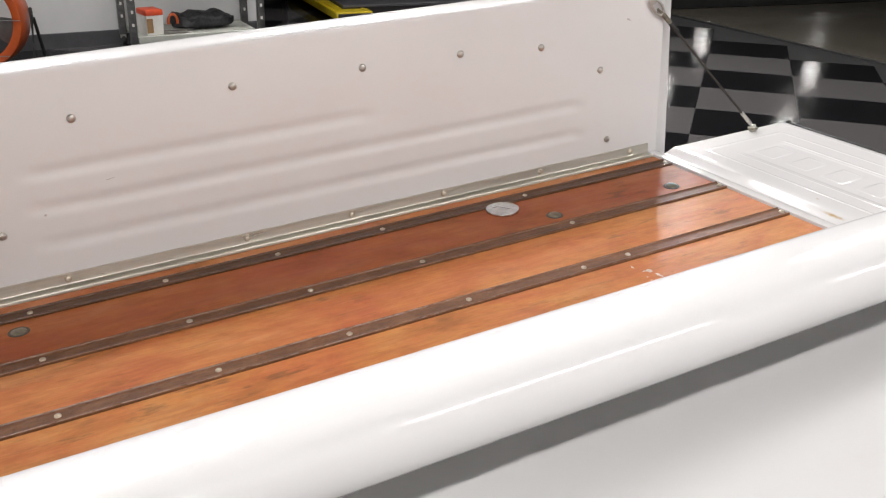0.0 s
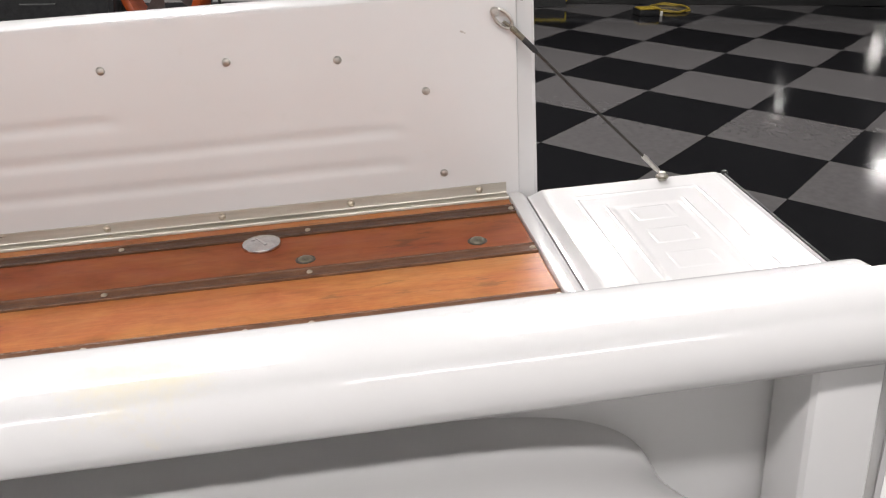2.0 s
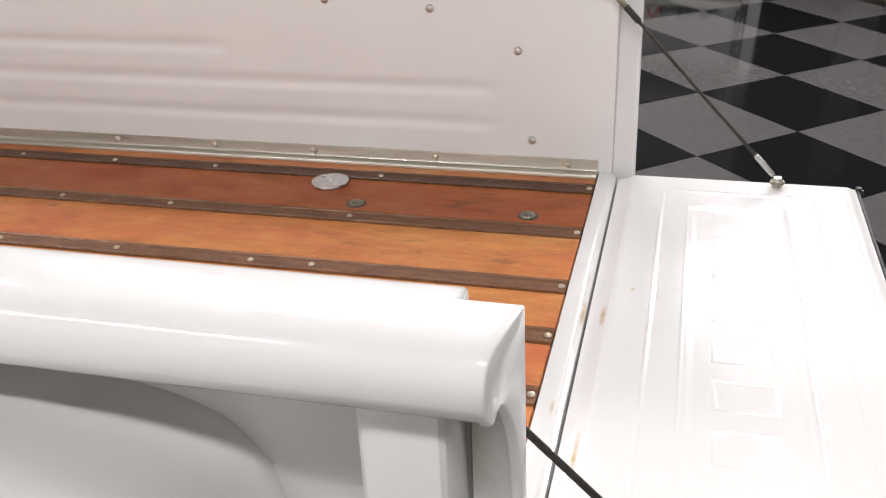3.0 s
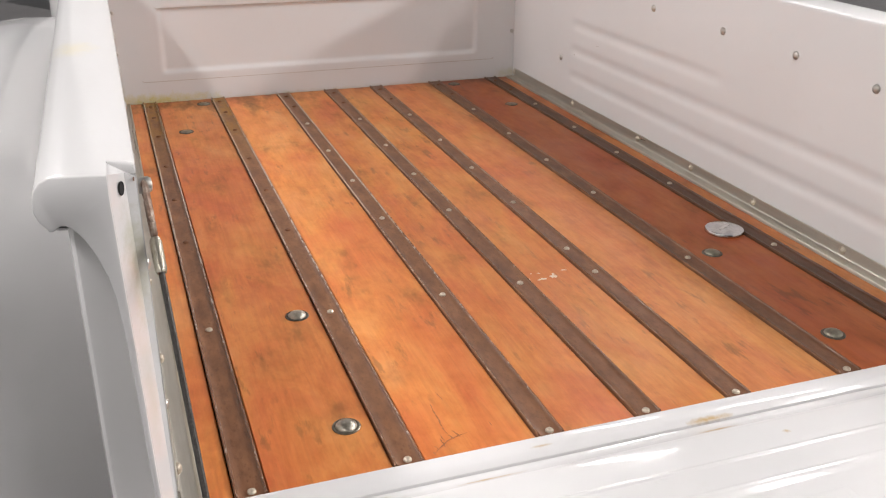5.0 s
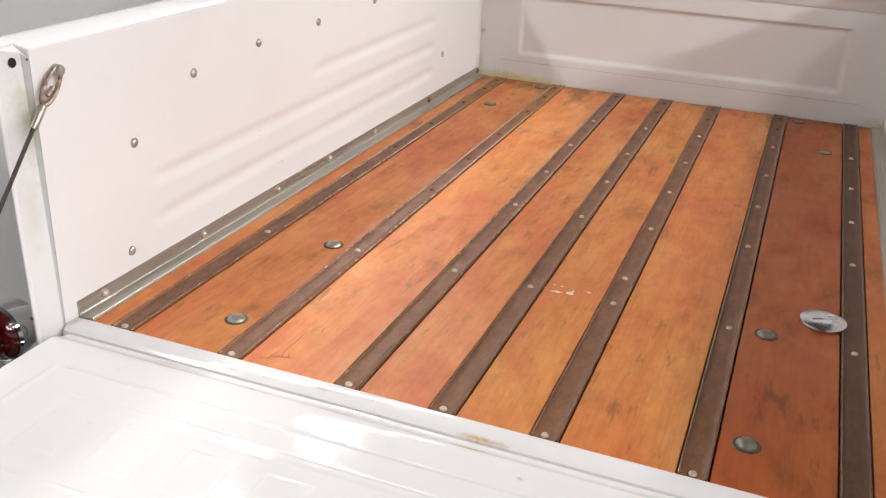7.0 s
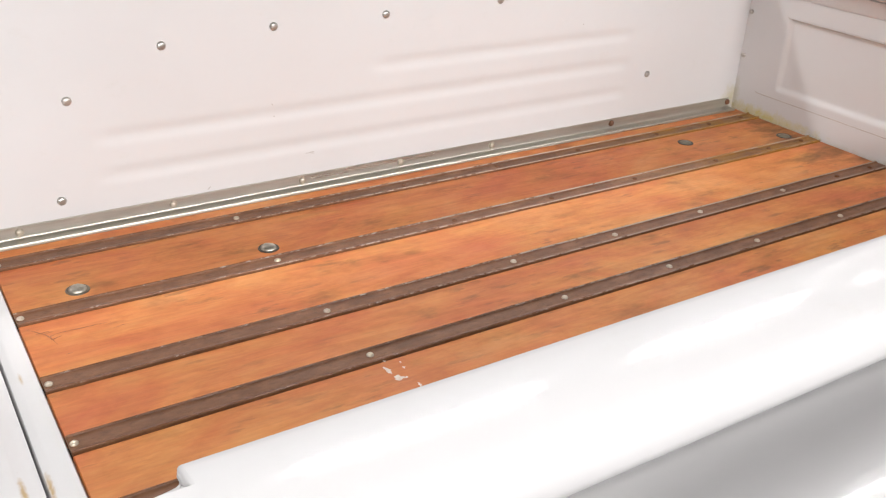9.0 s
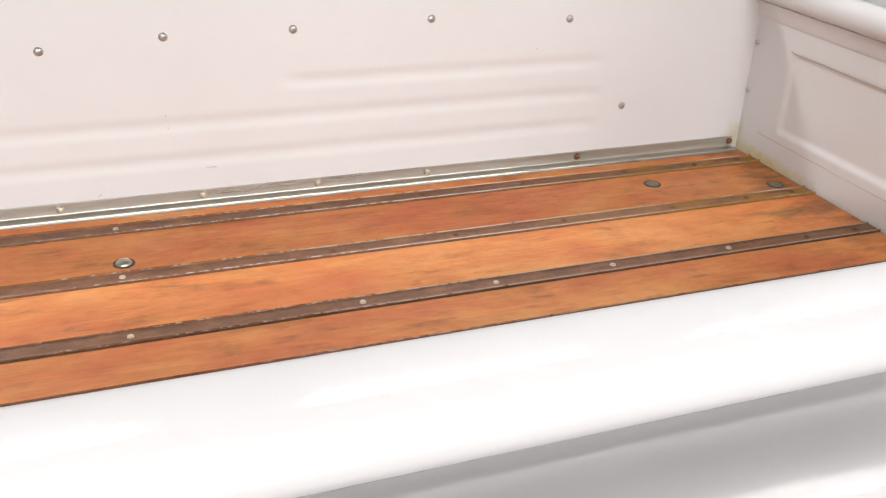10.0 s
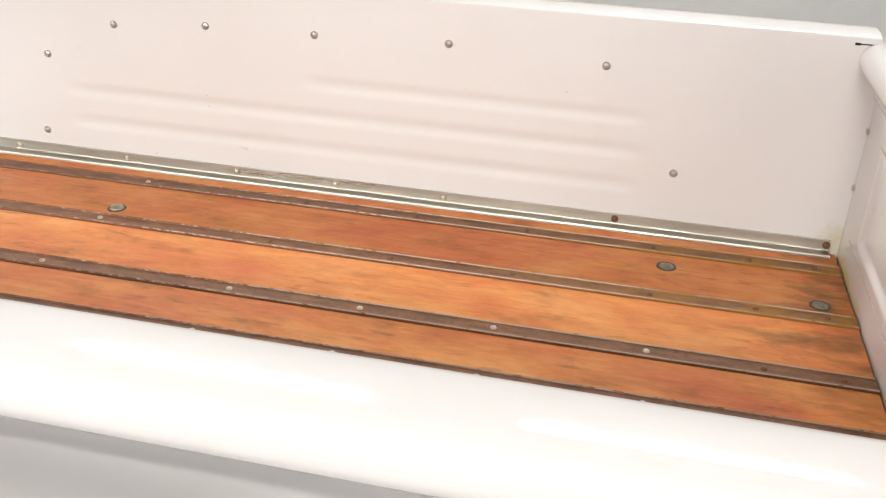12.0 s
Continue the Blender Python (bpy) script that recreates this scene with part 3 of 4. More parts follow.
SCRATCHES = (
    (0.0024, ((-0.2776, 0.1485), (-0.2803, 0.1331), (-0.2802, 0.1168), (-0.2812, 0.0948), (-0.2817, 0.0761), (-0.2803, 0.0580))),
    (0.0021, ((-0.2482, 0.0628), (-0.2668, 0.0591), (-0.2855, 0.0528), (-0.3019, 0.0397), (-0.3139, 0.0266))),
    (0.0030, ((-0.2721, 0.0733), (-0.2690, 0.0640), (-0.2662, 0.0555))),
    (0.0024, ((-0.2938, 0.0613), (-0.2935, 0.0500), (-0.2927, 0.0381))),
    (0.0018, ((-0.3055, 0.0467), (-0.3030, 0.0367))),
    (0.0018, ((-0.3123, 0.0344), (-0.3099, 0.0261))),
    (0.0016, ((-0.2620, 0.1706), (-0.2600, 0.1580), (-0.2582, 0.1461))),
    (0.0020, ((-0.2169, 0.0767), (-0.2157, 0.0657))),
    (0.0024, ((-0.2795, 0.0642), (-0.2758, 0.0531))),
    (0.0018, ((-0.2915, 0.0682), (-0.2888, 0.0516))),
)
for wide, line in SCRATCHES:
    fine = [Vector(p).lerp(Vector(q), k / 4) for p, q in zip(line, line[1:]) for k in range(4)] + [Vector(line[-1])]
    ahead = (fine[-1] - fine[0]).normalized()
    across = Vector((-ahead.y, ahead.x))
    b = bmesh.new()
    pairs = []
    for k, p in enumerate(fine):
        w = wide * rng.uniform(0.20, 0.55) * min(1.0, 0.15 + 3.0 * min(k, len(fine) - 1 - k) / len(fine))
        p = p + across * rng.uniform(-0.0006, 0.0006)
        pairs.append([b.verts.new((c.x, c.y, BED + 0.0005)) for c in (p - across * w, p + across * w)])
    for p, q in zip(pairs, pairs[1:]):
        b.faces.new((p[0], p[1], q[1], q[0]))
    part("gouge", b, GOUGE, truck)


# ---- the two sides of the bed
def panel_depth(y, z):
    """Pressed grooves in the side panel, pushed outward."""
    d = 0.0
    for zc, y0, y1 in ((0.905, 0.80, 1.56), (0.832, 0.22, 1.56), (0.757, 0.22, 1.56)):
        d = max(d, bead(z - zc, 0.022) * run(y, y0, y1, 0.05))
    return 0.0031 * d


RAIL = [(0.6347, 1.0940), (0.6347, 1.1018), (0.6352, 1.1032), (0.6364, 1.1042), (0.6450, 1.1070), (0.6610, 1.1092), (0.6780, 1.1098), (0.6960, 1.1096), (0.7120, 1.1085), (0.7215, 1.1040),
        (0.7270, 1.0962), (0.7294, 1.0860), (0.7297, 1.0745), (0.7262, 1.0648), (0.7195, 1.0578), (0.7110, 1.0540), (0.7020, 1.0545), (0.6960, 1.0585)]


def widened(outline, sign):
    """The right rail rolls out a little further than the left one."""
    return [(x + (0.0040 * smooth_step(0.655, 0.72, x) if sign > 0 else 0.0), z - (0.001 * smooth_step(1.09, 1.06, z) if sign > 0 and x > 0.69 else 0.0)) for x, z in outline]


def rail_outline():
    """The rolled rail as a closed band, 3 mm thick."""
    inner = []
    for k, (x, z) in enumerate(RAIL):
        a, c = RAIL[max(k - 1, 0)], RAIL[min(k + 1, len(RAIL) - 1)]
        d = Vector((c[0] - a[0], c[1] - a[1])).normalized()
        inner.append((x + 0.003 * d.y, z - 0.003 * d.x))
    return RAIL + inner[::-1]


def end_plate():
    """Outline of the closing plate at the rear end of a side: rail, throat and post."""
    throat = [(0.7190, 1.0556), (0.7155, 1.0552), (0.7120, 1.0575), (0.7085, 1.0602), (0.7040, 1.0606), (0.6990, 1.0578), (0.6935, 1.0520), (0.6870, 1.0420), (0.6800, 1.0270), (0.6735, 1.0080), (0.6690, 0.9850), (0.6660, 0.9550), (0.6640, 0.9200), (0.6620, 0.8700), (0.6560, 0.6300)]
    return [(0.6610, 1.0900)] + [(x, z) for x, z in RAIL[5:15]] + throat + [(0.6490, 0.6300)]


def rounded_end(outline, sign, rows):
    """A closed outline swept rearward through rows of (y, inset); the end slants forward towards the outside."""
    normals = []
    for k, (x, z) in enumerate(outline):
        a, c = outline[k - 1], outline[(k + 1) % len(outline)]
        normals.append(Vector((c[1] - a[1], a[0] - c[0])).normalized())
    area = sum(p[0] * q[1] - q[0] * p[1] for p, q in zip(outline, outline[1:] + outline[:1]))
    turn = -1 if area > 0 else 1
    b = bmesh.new()
    rings = []
    for y, inset in rows:
        lean = 0.18 if y < -0.03 else 0.0
        rings.append([b.verts.new((sign * (x + turn * inset * n.x), y + lean * (x - 0.661), z + turn * inset * n.y)) for (x, z), n in zip(outline, normals)])
    for r0, r1 in zip(rings, rings[1:]):
        for k in range(len(outline)):
            l = (k + 1) % len(outline)
            b.faces.new((r0[k], r0[l], r1[l], r1[k]))
    b.faces.new(rings[0])
    b.faces.new(rings[-1])
    return b


def fender(sign, parent):
    """A rounded rear wing: a flat-topped arch over the wheel that rolls outward and down to a lip."""
    cy, cz, a, b, n = 0.887, 0.60, 0.745, 0.403, 9.0
    outline = [(cy - a, 0.42), (cy - a, 0.48), (cy - a, 0.54)]
    for k in range(97):
        t = math.pi * k / 96
        c, s = math.cos(t), math.sin(t)
        outline.append((cy - a * math.copysign(abs(c) ** (2 / n), c), cz + b * s ** (2 / n)))
    outline += [(cy + a, 0.54), (cy + a, 0.48), (cy + a, 0.42)]
    inward = []
    for k in range(len(outline)):
        p, q = outline[max(k - 1, 0)], outline[min(k + 1, len(outline) - 1)]
        inward.append(Vector((q[1] - p[1], p[0] - q[0])).normalized())
    for _ in range(6):
        inward = [(inward[max(k - 1, 0)] + v + inward[min(k + 1, len(inward) - 1)]).normalized() for k, v in enumerate(inward)]
    ts = [1 - (1 - k / 34) ** 1.5 for k in range(35)]

    def place(k, t, off):
        y, z = outline[k]
        crown = 0.048 * smooth_step(0.06, 0.55, t) * (1 - smooth_step(0.80, 1.0, t)) * (1 - 0.8 * smooth_step(0.95, 1.60, y))
        drop = 0.23 * (1 - (1 - t ** 4.2) ** (1 / 4.2)) - crown + off
        return (sign * (0.6392 + 0.360 * t), y + inward[k].x * drop, z + inward[k].y * drop)

    part("rear_fender", sheet(range(len(outline)), ts, place, 0.004), WHITE, parent, "rounded white rear fender")
    wheel = part("wheel", lathe([(0.20, -0.085), (0.30, -0.088), (0.345, -0.075), (0.360, -0.05), (0.362, 0.05), (0.345, 0.075), (0.30, 0.088), (0.20, 0.085)], 48), RUBBER, parent, "black rubber tyre")
    inverse = RAKE.inverted()
    wheel.matrix_basis = inverse @ pose(sign * 0.80, 0.86, 0.361, 0, 90)
    part("wheel_disc", lathe([(0.0, -0.04), (0.10, -0.05), (0.17, -0.02), (0.203, -0.07), (0.203, 0.07), (0.17, 0.02), (0.10, 0.05), (0.0, 0.04)], 36), WHITE, wheel)


def bed_side(sign):
    ys = spread(-0.0084, 0.20, 4) + [0.2 + k * 0.0125 for k in range(1, 10)] + spread(0.32, 0.78, 12) + spread(0.79, 0.92, 10) + spread(0.95, 1.44, 12) + spread(1.46, 1.60, 12) + spread(1.66, END + 0.02, 6)
    zs = spread(0.640, 0.730, 3) + [0.735 + k * 0.0048 for k in range(0, 41)] + spread(0.935, 1.0965, 5)

    def place(y, z, off):
        return (sign * (INNER + panel_depth(y, z) + off), y, z)

    side = part("bed_side", sheet(ys, zs, place, 0.004), WHITE_IN, truck, "white enamelled bed side with three pressed grooves")
    b = bmesh.new()
    rows = [-0.0070] + spread(0.10, 1.945, 24)
    shape = widened(rail_outline(), sign)
    grid = [[b.verts.new((sign * x, y, z)) for x, z in shape] for y in rows]
    for r0, r1 in zip(grid, grid[1:]):
        for k in range(len(shape)):
            l = (k + 1) % len(shape)
            b.faces.new((r0[k], r0[l], r1[l], r1[k]))
    b.faces.new(grid[0])
    b.faces.new(grid[-1])
    part("top_rail", b, WHITE_RAIL, side, "rolled white top rail", sharp=50)
    part("end_plate", rounded_end(widened(end_plate(), sign), sign, ((-0.0450, 0.0), (-0.0500, 0.0), (-0.0518, 0.0006), (-0.0526, 0.0016))), WHITE, side, "white closing plate of the corner post", sharp=60)
    lip = [(x, z) for x, z in RAIL[1:6]] + [(0.6640, 1.0930), (0.6350, 1.0930)]
    part("rail_end_cap", rounded_end(lip, sign, ((-0.0068, 0.0), (-0.0082, 0.0005), (-0.0093, 0.0016), (-0.0098, 0.0034))), WHITE, side, sharp=60)
    nose = RAIL[5:17] + rail_outline()[19:31]
    part("rail_nose", rounded_end(widened(nose, sign), sign, ((-0.0068, 0.0), (-0.0452, 0.0))), WHITE_RAIL, side, sharp=60)
    b = bmesh.new()
    foot = [(0.6362, -0.0085), (0.6402, -0.0085), (0.6502, -0.0125), (0.6670, -0.0484), (0.6630, -0.0490), (0.6462, -0.0135)]
    toe = [(0.6362, -0.0085), (0.6402, -0.0085), (0.6412, -0.0095), (0.6535, -0.0484), (0.6495, -0.0490), (0.6372, -0.0100)]
    rings = [[b.verts.new((sign * x, y, 0.615)) for x, y in toe], [b.verts.new((sign * x, y, 1.0915 + 0.66 * (min(x, 0.661) - 0.6366))) for x, y in foot]]
    b.faces.new(rings[0])
    b.faces.new(rings[1])
    for k in range(6):
        b.faces.new((rings[0][k], rings[0][(k + 1) % 6], rings[1][(k + 1) % 6], rings[1][k]))
    part("post_flange", b, WHITE_POST, side, "white post flange with greenish dirt")
    b = bmesh.new()
    cover = [(0.6366, -0.0090), (0.6464, -0.0138), (0.6610, -0.0455), (0.6780, -0.0440), (0.6780, -0.0090), (0.6610, -0.0090)]
    low = [b.verts.new((sign * x, y, 1.0780)) for x, y in cover]
    high = [b.verts.new((sign * x, y, 1.0912 + 0.66 * (min(x, 0.661) - 0.6366))) for x, y in cover]
    for ring in (low, high):
        b.faces.new((ring[0], ring[1], ring[2], ring[5]))
        b.faces.new(ring[2:])
    for k in range(6):
        b.faces.new((low[k], low[(k + 1) % 6], high[(k + 1) % 6], high[k]))
    part("post_cap", b, WHITE, side)
    b = bmesh.new()
    box(b, min(sign * 0.6396, sign * 0.7050), max(sign * 0.6396, sign * 0.7050), -0.008, 0.055, 0.50, 1.056, 0.010, 3)
    part("stake_pocket", b, WHITE, side, sharp=25)
    hole = part("stake_hole", lathe([(0.0, 0.0), (0.0064, 0.0), (0.0068, 0.0005), (0.0073, 0.0)], 18), GAP, side, "dark round hole")
    slant = Matrix.Translation((sign * 0.6502, -0.0257, 1.0860)) @ pose(0, 0, 0, 0, -90 * sign, 25.3 * sign)
    hole.matrix_basis = slant @ Matrix.Diagonal((1.0, 0.8, 1.0, 1.0))
    for dy, dz in ((-0.019, -0.001), (0.020, 0.003)):
        o = part("rivet_hole", lathe([(0.0, 0.0006), (0.0022, 0.0)], 10), RUSTY, side)
        o.matrix_basis = Matrix.Translation((-sign * dy * 0.62, dy * 0.78, dz)) @ slant
    o = part("lower_screw", lathe([(0.0034, 0.0), (0.0026, 0.0018), (0.0, 0.0024)], 10), RUSTY, side)
    o.matrix_basis = pose(sign * 0.6560, -0.0532, 0.690, 90)
    b = bmesh.new()
    box(b, min(sign * 0.6344, sign * 0.6375), max(sign * 0.6344, sign * 0.6375), 1.903, 1.956, 1.0898, 1.0922)
    box(b, min(sign * 0.6343, sign * 0.6375), max(sign * 0.6343, sign * 0.6375), 1.900, 1.910, 1.0884, 1.0936)
    part("rail_slot", b, GAP, side, "dark slot under the rail")
    # Galvanised angle at the foot of the panel.
    L = [(0.6346, 0.6896), (0.6336, 0.6904), (0.6324, 0.6898), (0.6317, 0.6874), (0.6312, 0.6690), (0.6302, 0.6668), (0.6280, 0.6656), (0.6118, 0.6646), (0.6100, 0.6662), (0.6082, 0.6672), (0.6062, 0.6668), (0.6048, 0.6648), (0.6045, 0.6604), (0.6346, 0.6604)]
    angle = part("side_angle", extrude_y([(sign * x, z) for x, z in L], 0.0205, END - 0.018, 24), GALV, side, "dulled galvanised steel angle along the floor", sharp=40)
    for y in (0.082, 0.365, 0.641, 0.881, 1.130, 1.505, 1.935):
        o = part("angle_bolt", lathe([(0.0080, 0.0), (0.0080, 0.0016), (0.0066, 0.0046), (0.0036, 0.0064), (0.0, 0.0070)], 14), RUSTY if sign < 0 and y > 1.4 else OLD_BOLT, angle)
        o.matrix_basis = pose(sign * 0.6318, y, 0.6785, 0, -90 * sign)
    for y, z in ((0.162, 0.724), (0.194, 0.910), (0.370, 0.992), (0.590, 1.008), (0.838, 1.011), (1.128, 1.019), (1.450, 1.005), (1.611, 0.795)) if sign < 0 else ((0.157, 0.726), (0.186, 0.912), (0.363, 0.993), (0.584, 1.008), (0.828, 1.012), (1.118, 1.016), (1.437, 1.003), (1.604, 0.795)):
        o = part("panel_bolt", lathe([(0.0086, 0.0), (0.0086, 0.0014), (0.0070, 0.0038), (0.0038, 0.0052), (0.0, 0.0056)], 16), ZINC, side)
        o.matrix_basis = pose(sign * INNER, y, z, 0, -90 * sign)
    fender(sign, truck)
    return side


left_side, right_side = bed_side(-1), bed_side(1)
# Small scuffs and specks on the inner panels: y, z, length, height, tilt.
SCUFF = speckled("grey_scuff", (0.34, 0.31, 0.28), (0.52, 0.49, 0.45), 0.6, 0.0, 120.0)
for side, sign, marks in ((left_side, -1, ((0.581, 0.852, 0.002, 0.007, 0.2), (0.584, 0.827, 0.004, 0.003, 0.0), (0.661, 0.737, 0.024, 0.0016, 0.08), (0.668, 0.7345, 0.010, 0.0014, -0.1), (1.377, 0.943, 0.004, 0.003, 0.0), (0.440, 0.697, 0.012, 0.002, 0.7))),
                          (right_side, 1, ((0.104, 1.028, 0.016, 0.005, 0.5), (1.387, 0.870, 0.020, 0.0016, -0.15), (1.52, 0.82, 0.006, 0.006, 0.0)))):
    for y, z, long, high, tilt in marks:
        b = bmesh.new()
        b.faces.new([b.verts.new((0, 0.5 * long * rng.uniform(0.7, 1.1) * math.cos(t), 0.5 * high * rng.uniform(0.6, 1.1) * math.sin(t))) for t in [2 * math.pi * k / 12 for k in range(12)]])
        o = part("scuff", b, SCUFF, side, "small grey scuff")
        o.matrix_basis = Matrix.Translation((sign * (INNER - 0.0006), y, z)) @ Matrix.Rotation(tilt, 4, "X")


# ---- header panel between bed and cab
def header_place(x, z, off):
    def inside(x0, x1, z0, z1, soft):
        return smooth_step(x0, x0 + soft, x) * (1 - smooth_step(x1 - soft, x1, x)) * smooth_step(z0, z0 + soft, z) * (1 - smooth_step(z1 - soft, z1, z))
    d = 0.007 * inside(-0.505, 0.505, 0.742, 0.942, 0.018)
    return (x, END + d + off, z)


xs = spread(-0.6345, -0.56, 3) + spread(-0.555, -0.46, 24) + spread(-0.44, 0.44, 22) + spread(0.46, 0.555, 24) + spread(0.56, 0.6345, 3)
zs = spread(0.640, 0.715, 2) + spread(0.72, 0.80, 20) + spread(0.81, 0.92, 4) + spread(0.925, 0.96, 12) + spread(0.97, 1.050, 3)
header = part("header_panel", sheet(xs, zs, header_place, 0.004), WHITE_HEAD, truck, "white pressed header panel with yellowed corner stain")
for name, x0, x1, z in (("crease", -0.563, 0.563, 0.7225), ("crease", -0.507, 0.507, 0.9360)):
    b = sweep([(x0, END - 0.0002, z + 0.004), (x0 + 0.006, END - 0.0002, z)] + [(x, END - 0.0002, z) for x in spread(x0 + 0.03, x1 - 0.03, 6)] + [(x1 - 0.006, END - 0.0002, z), (x1, END - 0.0002, z + 0.004)], 0.0006, 6)
    part(name, b, CREASE, header, "thin rust-brown crease line")
b = extrude_x([(END - 0.0005, 0.990), (END - 0.003, 0.990), (END - 0.008, 1.000), (END - 0.010, 1.012), (END - 0.022, 1.030), (END - 0.0005, 1.045)], -0.634, 0.634)
part("header_fold", b, WHITE_HEAD, header)
tube = [(1.944 + 0.0310 * math.cos(radians(a)), 1.063 + 0.0310 * math.sin(radians(a))) for a in range(0, 360, 10)]
part("header_tube", extrude_x(tube, -0.634, 0.634, 4), WHITE, header, "white rolled tube along the header")
for sx in (-1, 1):
    for z in (0.811, 0.929):
        o = part("header_bolt", lathe([(0.0065, 0.0), (0.0065, 0.004), (0.005, 0.0055), (0.0, 0.006)], 6), ZINC, header)
        o.matrix_basis = pose(sx * 0.6255, END, z, 90)


# ---- tailgate, lying open
def gate_place(x, y, off):
    d = 0.0
    for yc, half, reach, deep in ((-0.052, 0.0040, 0.60, 0.3), (-0.115, 0.0050, 0.553, 0.8), (-0.163, 0.0040, 0.50, 0.4), (-0.334, 0.0050, 0.50, 0.9), (-0.387, 0.0050, 0.553, 0.5), (-0.446, 0.0045, 0.60, 0.4)):
        d += bead(y - yc, half) * run(x, -reach, reach, 0.02) * deep
    for xc in (-0.553, 0.553):
        d += 0.8 * bead(x - xc, 0.006) * run(y, -0.392, -0.110, 0.02)
    plate = run(x, -0.49, 0.49, 0.02) * run(y, -0.326, -0.170, 0.012)
    edge = 0.004 * (1 - smooth_step(-0.470, -0.455, y))
    hinge = 0.0115 * smooth_step(-0.062, -0.0255, y)
    return (x, y, 0.6685 + 0.0014 * d - 0.0009 * plate - edge - hinge - off)


xs = spread(-0.618, -0.585, 3) + spread(-0.58, -0.44, 40) + spread(-0.42, 0.42, 24) + spread(0.44, 0.58, 40) + spread(0.585, 0.618, 3)
ys = spread(-0.4720, -0.4530, 6) + spread(-0.4520, -0.4400, 10) + spread(-0.436, -0.396, 3) + spread(-0.393, -0.381, 10) + spread(-0.378, -0.342, 3) + spread(-0.340, -0.312, 22) + spread(-0.300, -0.190, 5) + spread(-0.184, -0.158, 20) + spread(-0.154, -0.122, 3) + spread(-0.121, -0.109, 10) + spread(-0.105, -0.060, 3) + spread(-0.057, -0.0234, 24)
gate = part("tailgate", sheet(xs, ys, gate_place, 0.028), WHITE_GATE, truck, "open white tailgate lying flat with rust stains by the hinge")
# Raised lettering stands as plain raised blocks.
block = None
for k in range(9):
    if block is None:
        b = bmesh.new()
        rings = [[b.verts.new((x, y, z)) for x, y in ((-w, -h), (w, -h), (w, h), (-w, h))] for w, h, z in ((0.0375, 0.0455, -0.0006), (0.0345, 0.0425, 0.0003), (0.0270, 0.0350, 0.0003), (0.0240, 0.0320, -0.0006))]
        for r0, r1 in zip(rings, rings[1:]):
            for n in range(4):
                b.faces.new((r0[n], r0[(n + 1) % 4], r1[(n + 1) % 4], r1[n]))
        o = block = part("raised_block", b, WHITE_GATE, gate, sharp=60)
    else:
        o = share("raised_block", block, gate, Matrix())
    o.location = (0.44 - 0.11 * k, -0.248, 0.6675)
b = bmesh.new()
box(b, -0.618, 0.618, -0.4775, -0.4725, 0.640, 0.668, 0.002, 2)
part("edge_seal", b, RUBBER, gate, "black rubber seal along the tailgate edge")
for sx in (-1, 1):
    b = bmesh.new()
    box(b, -0.009, 0.009, -0.012, 0.004, -0.010, 0.012, 0.003, 2)
    box(b, -0.005, 0.005, -0.018, -0.008, -0.016, 0.004, 0.002, 2)
    o = part("latch_striker", b, BLACK_STEEL, gate)
    o.matrix_basis = Matrix.Translation((sx * 0.612, -0.474, 0.664)) @ Matrix.Scale(0.7, 4)


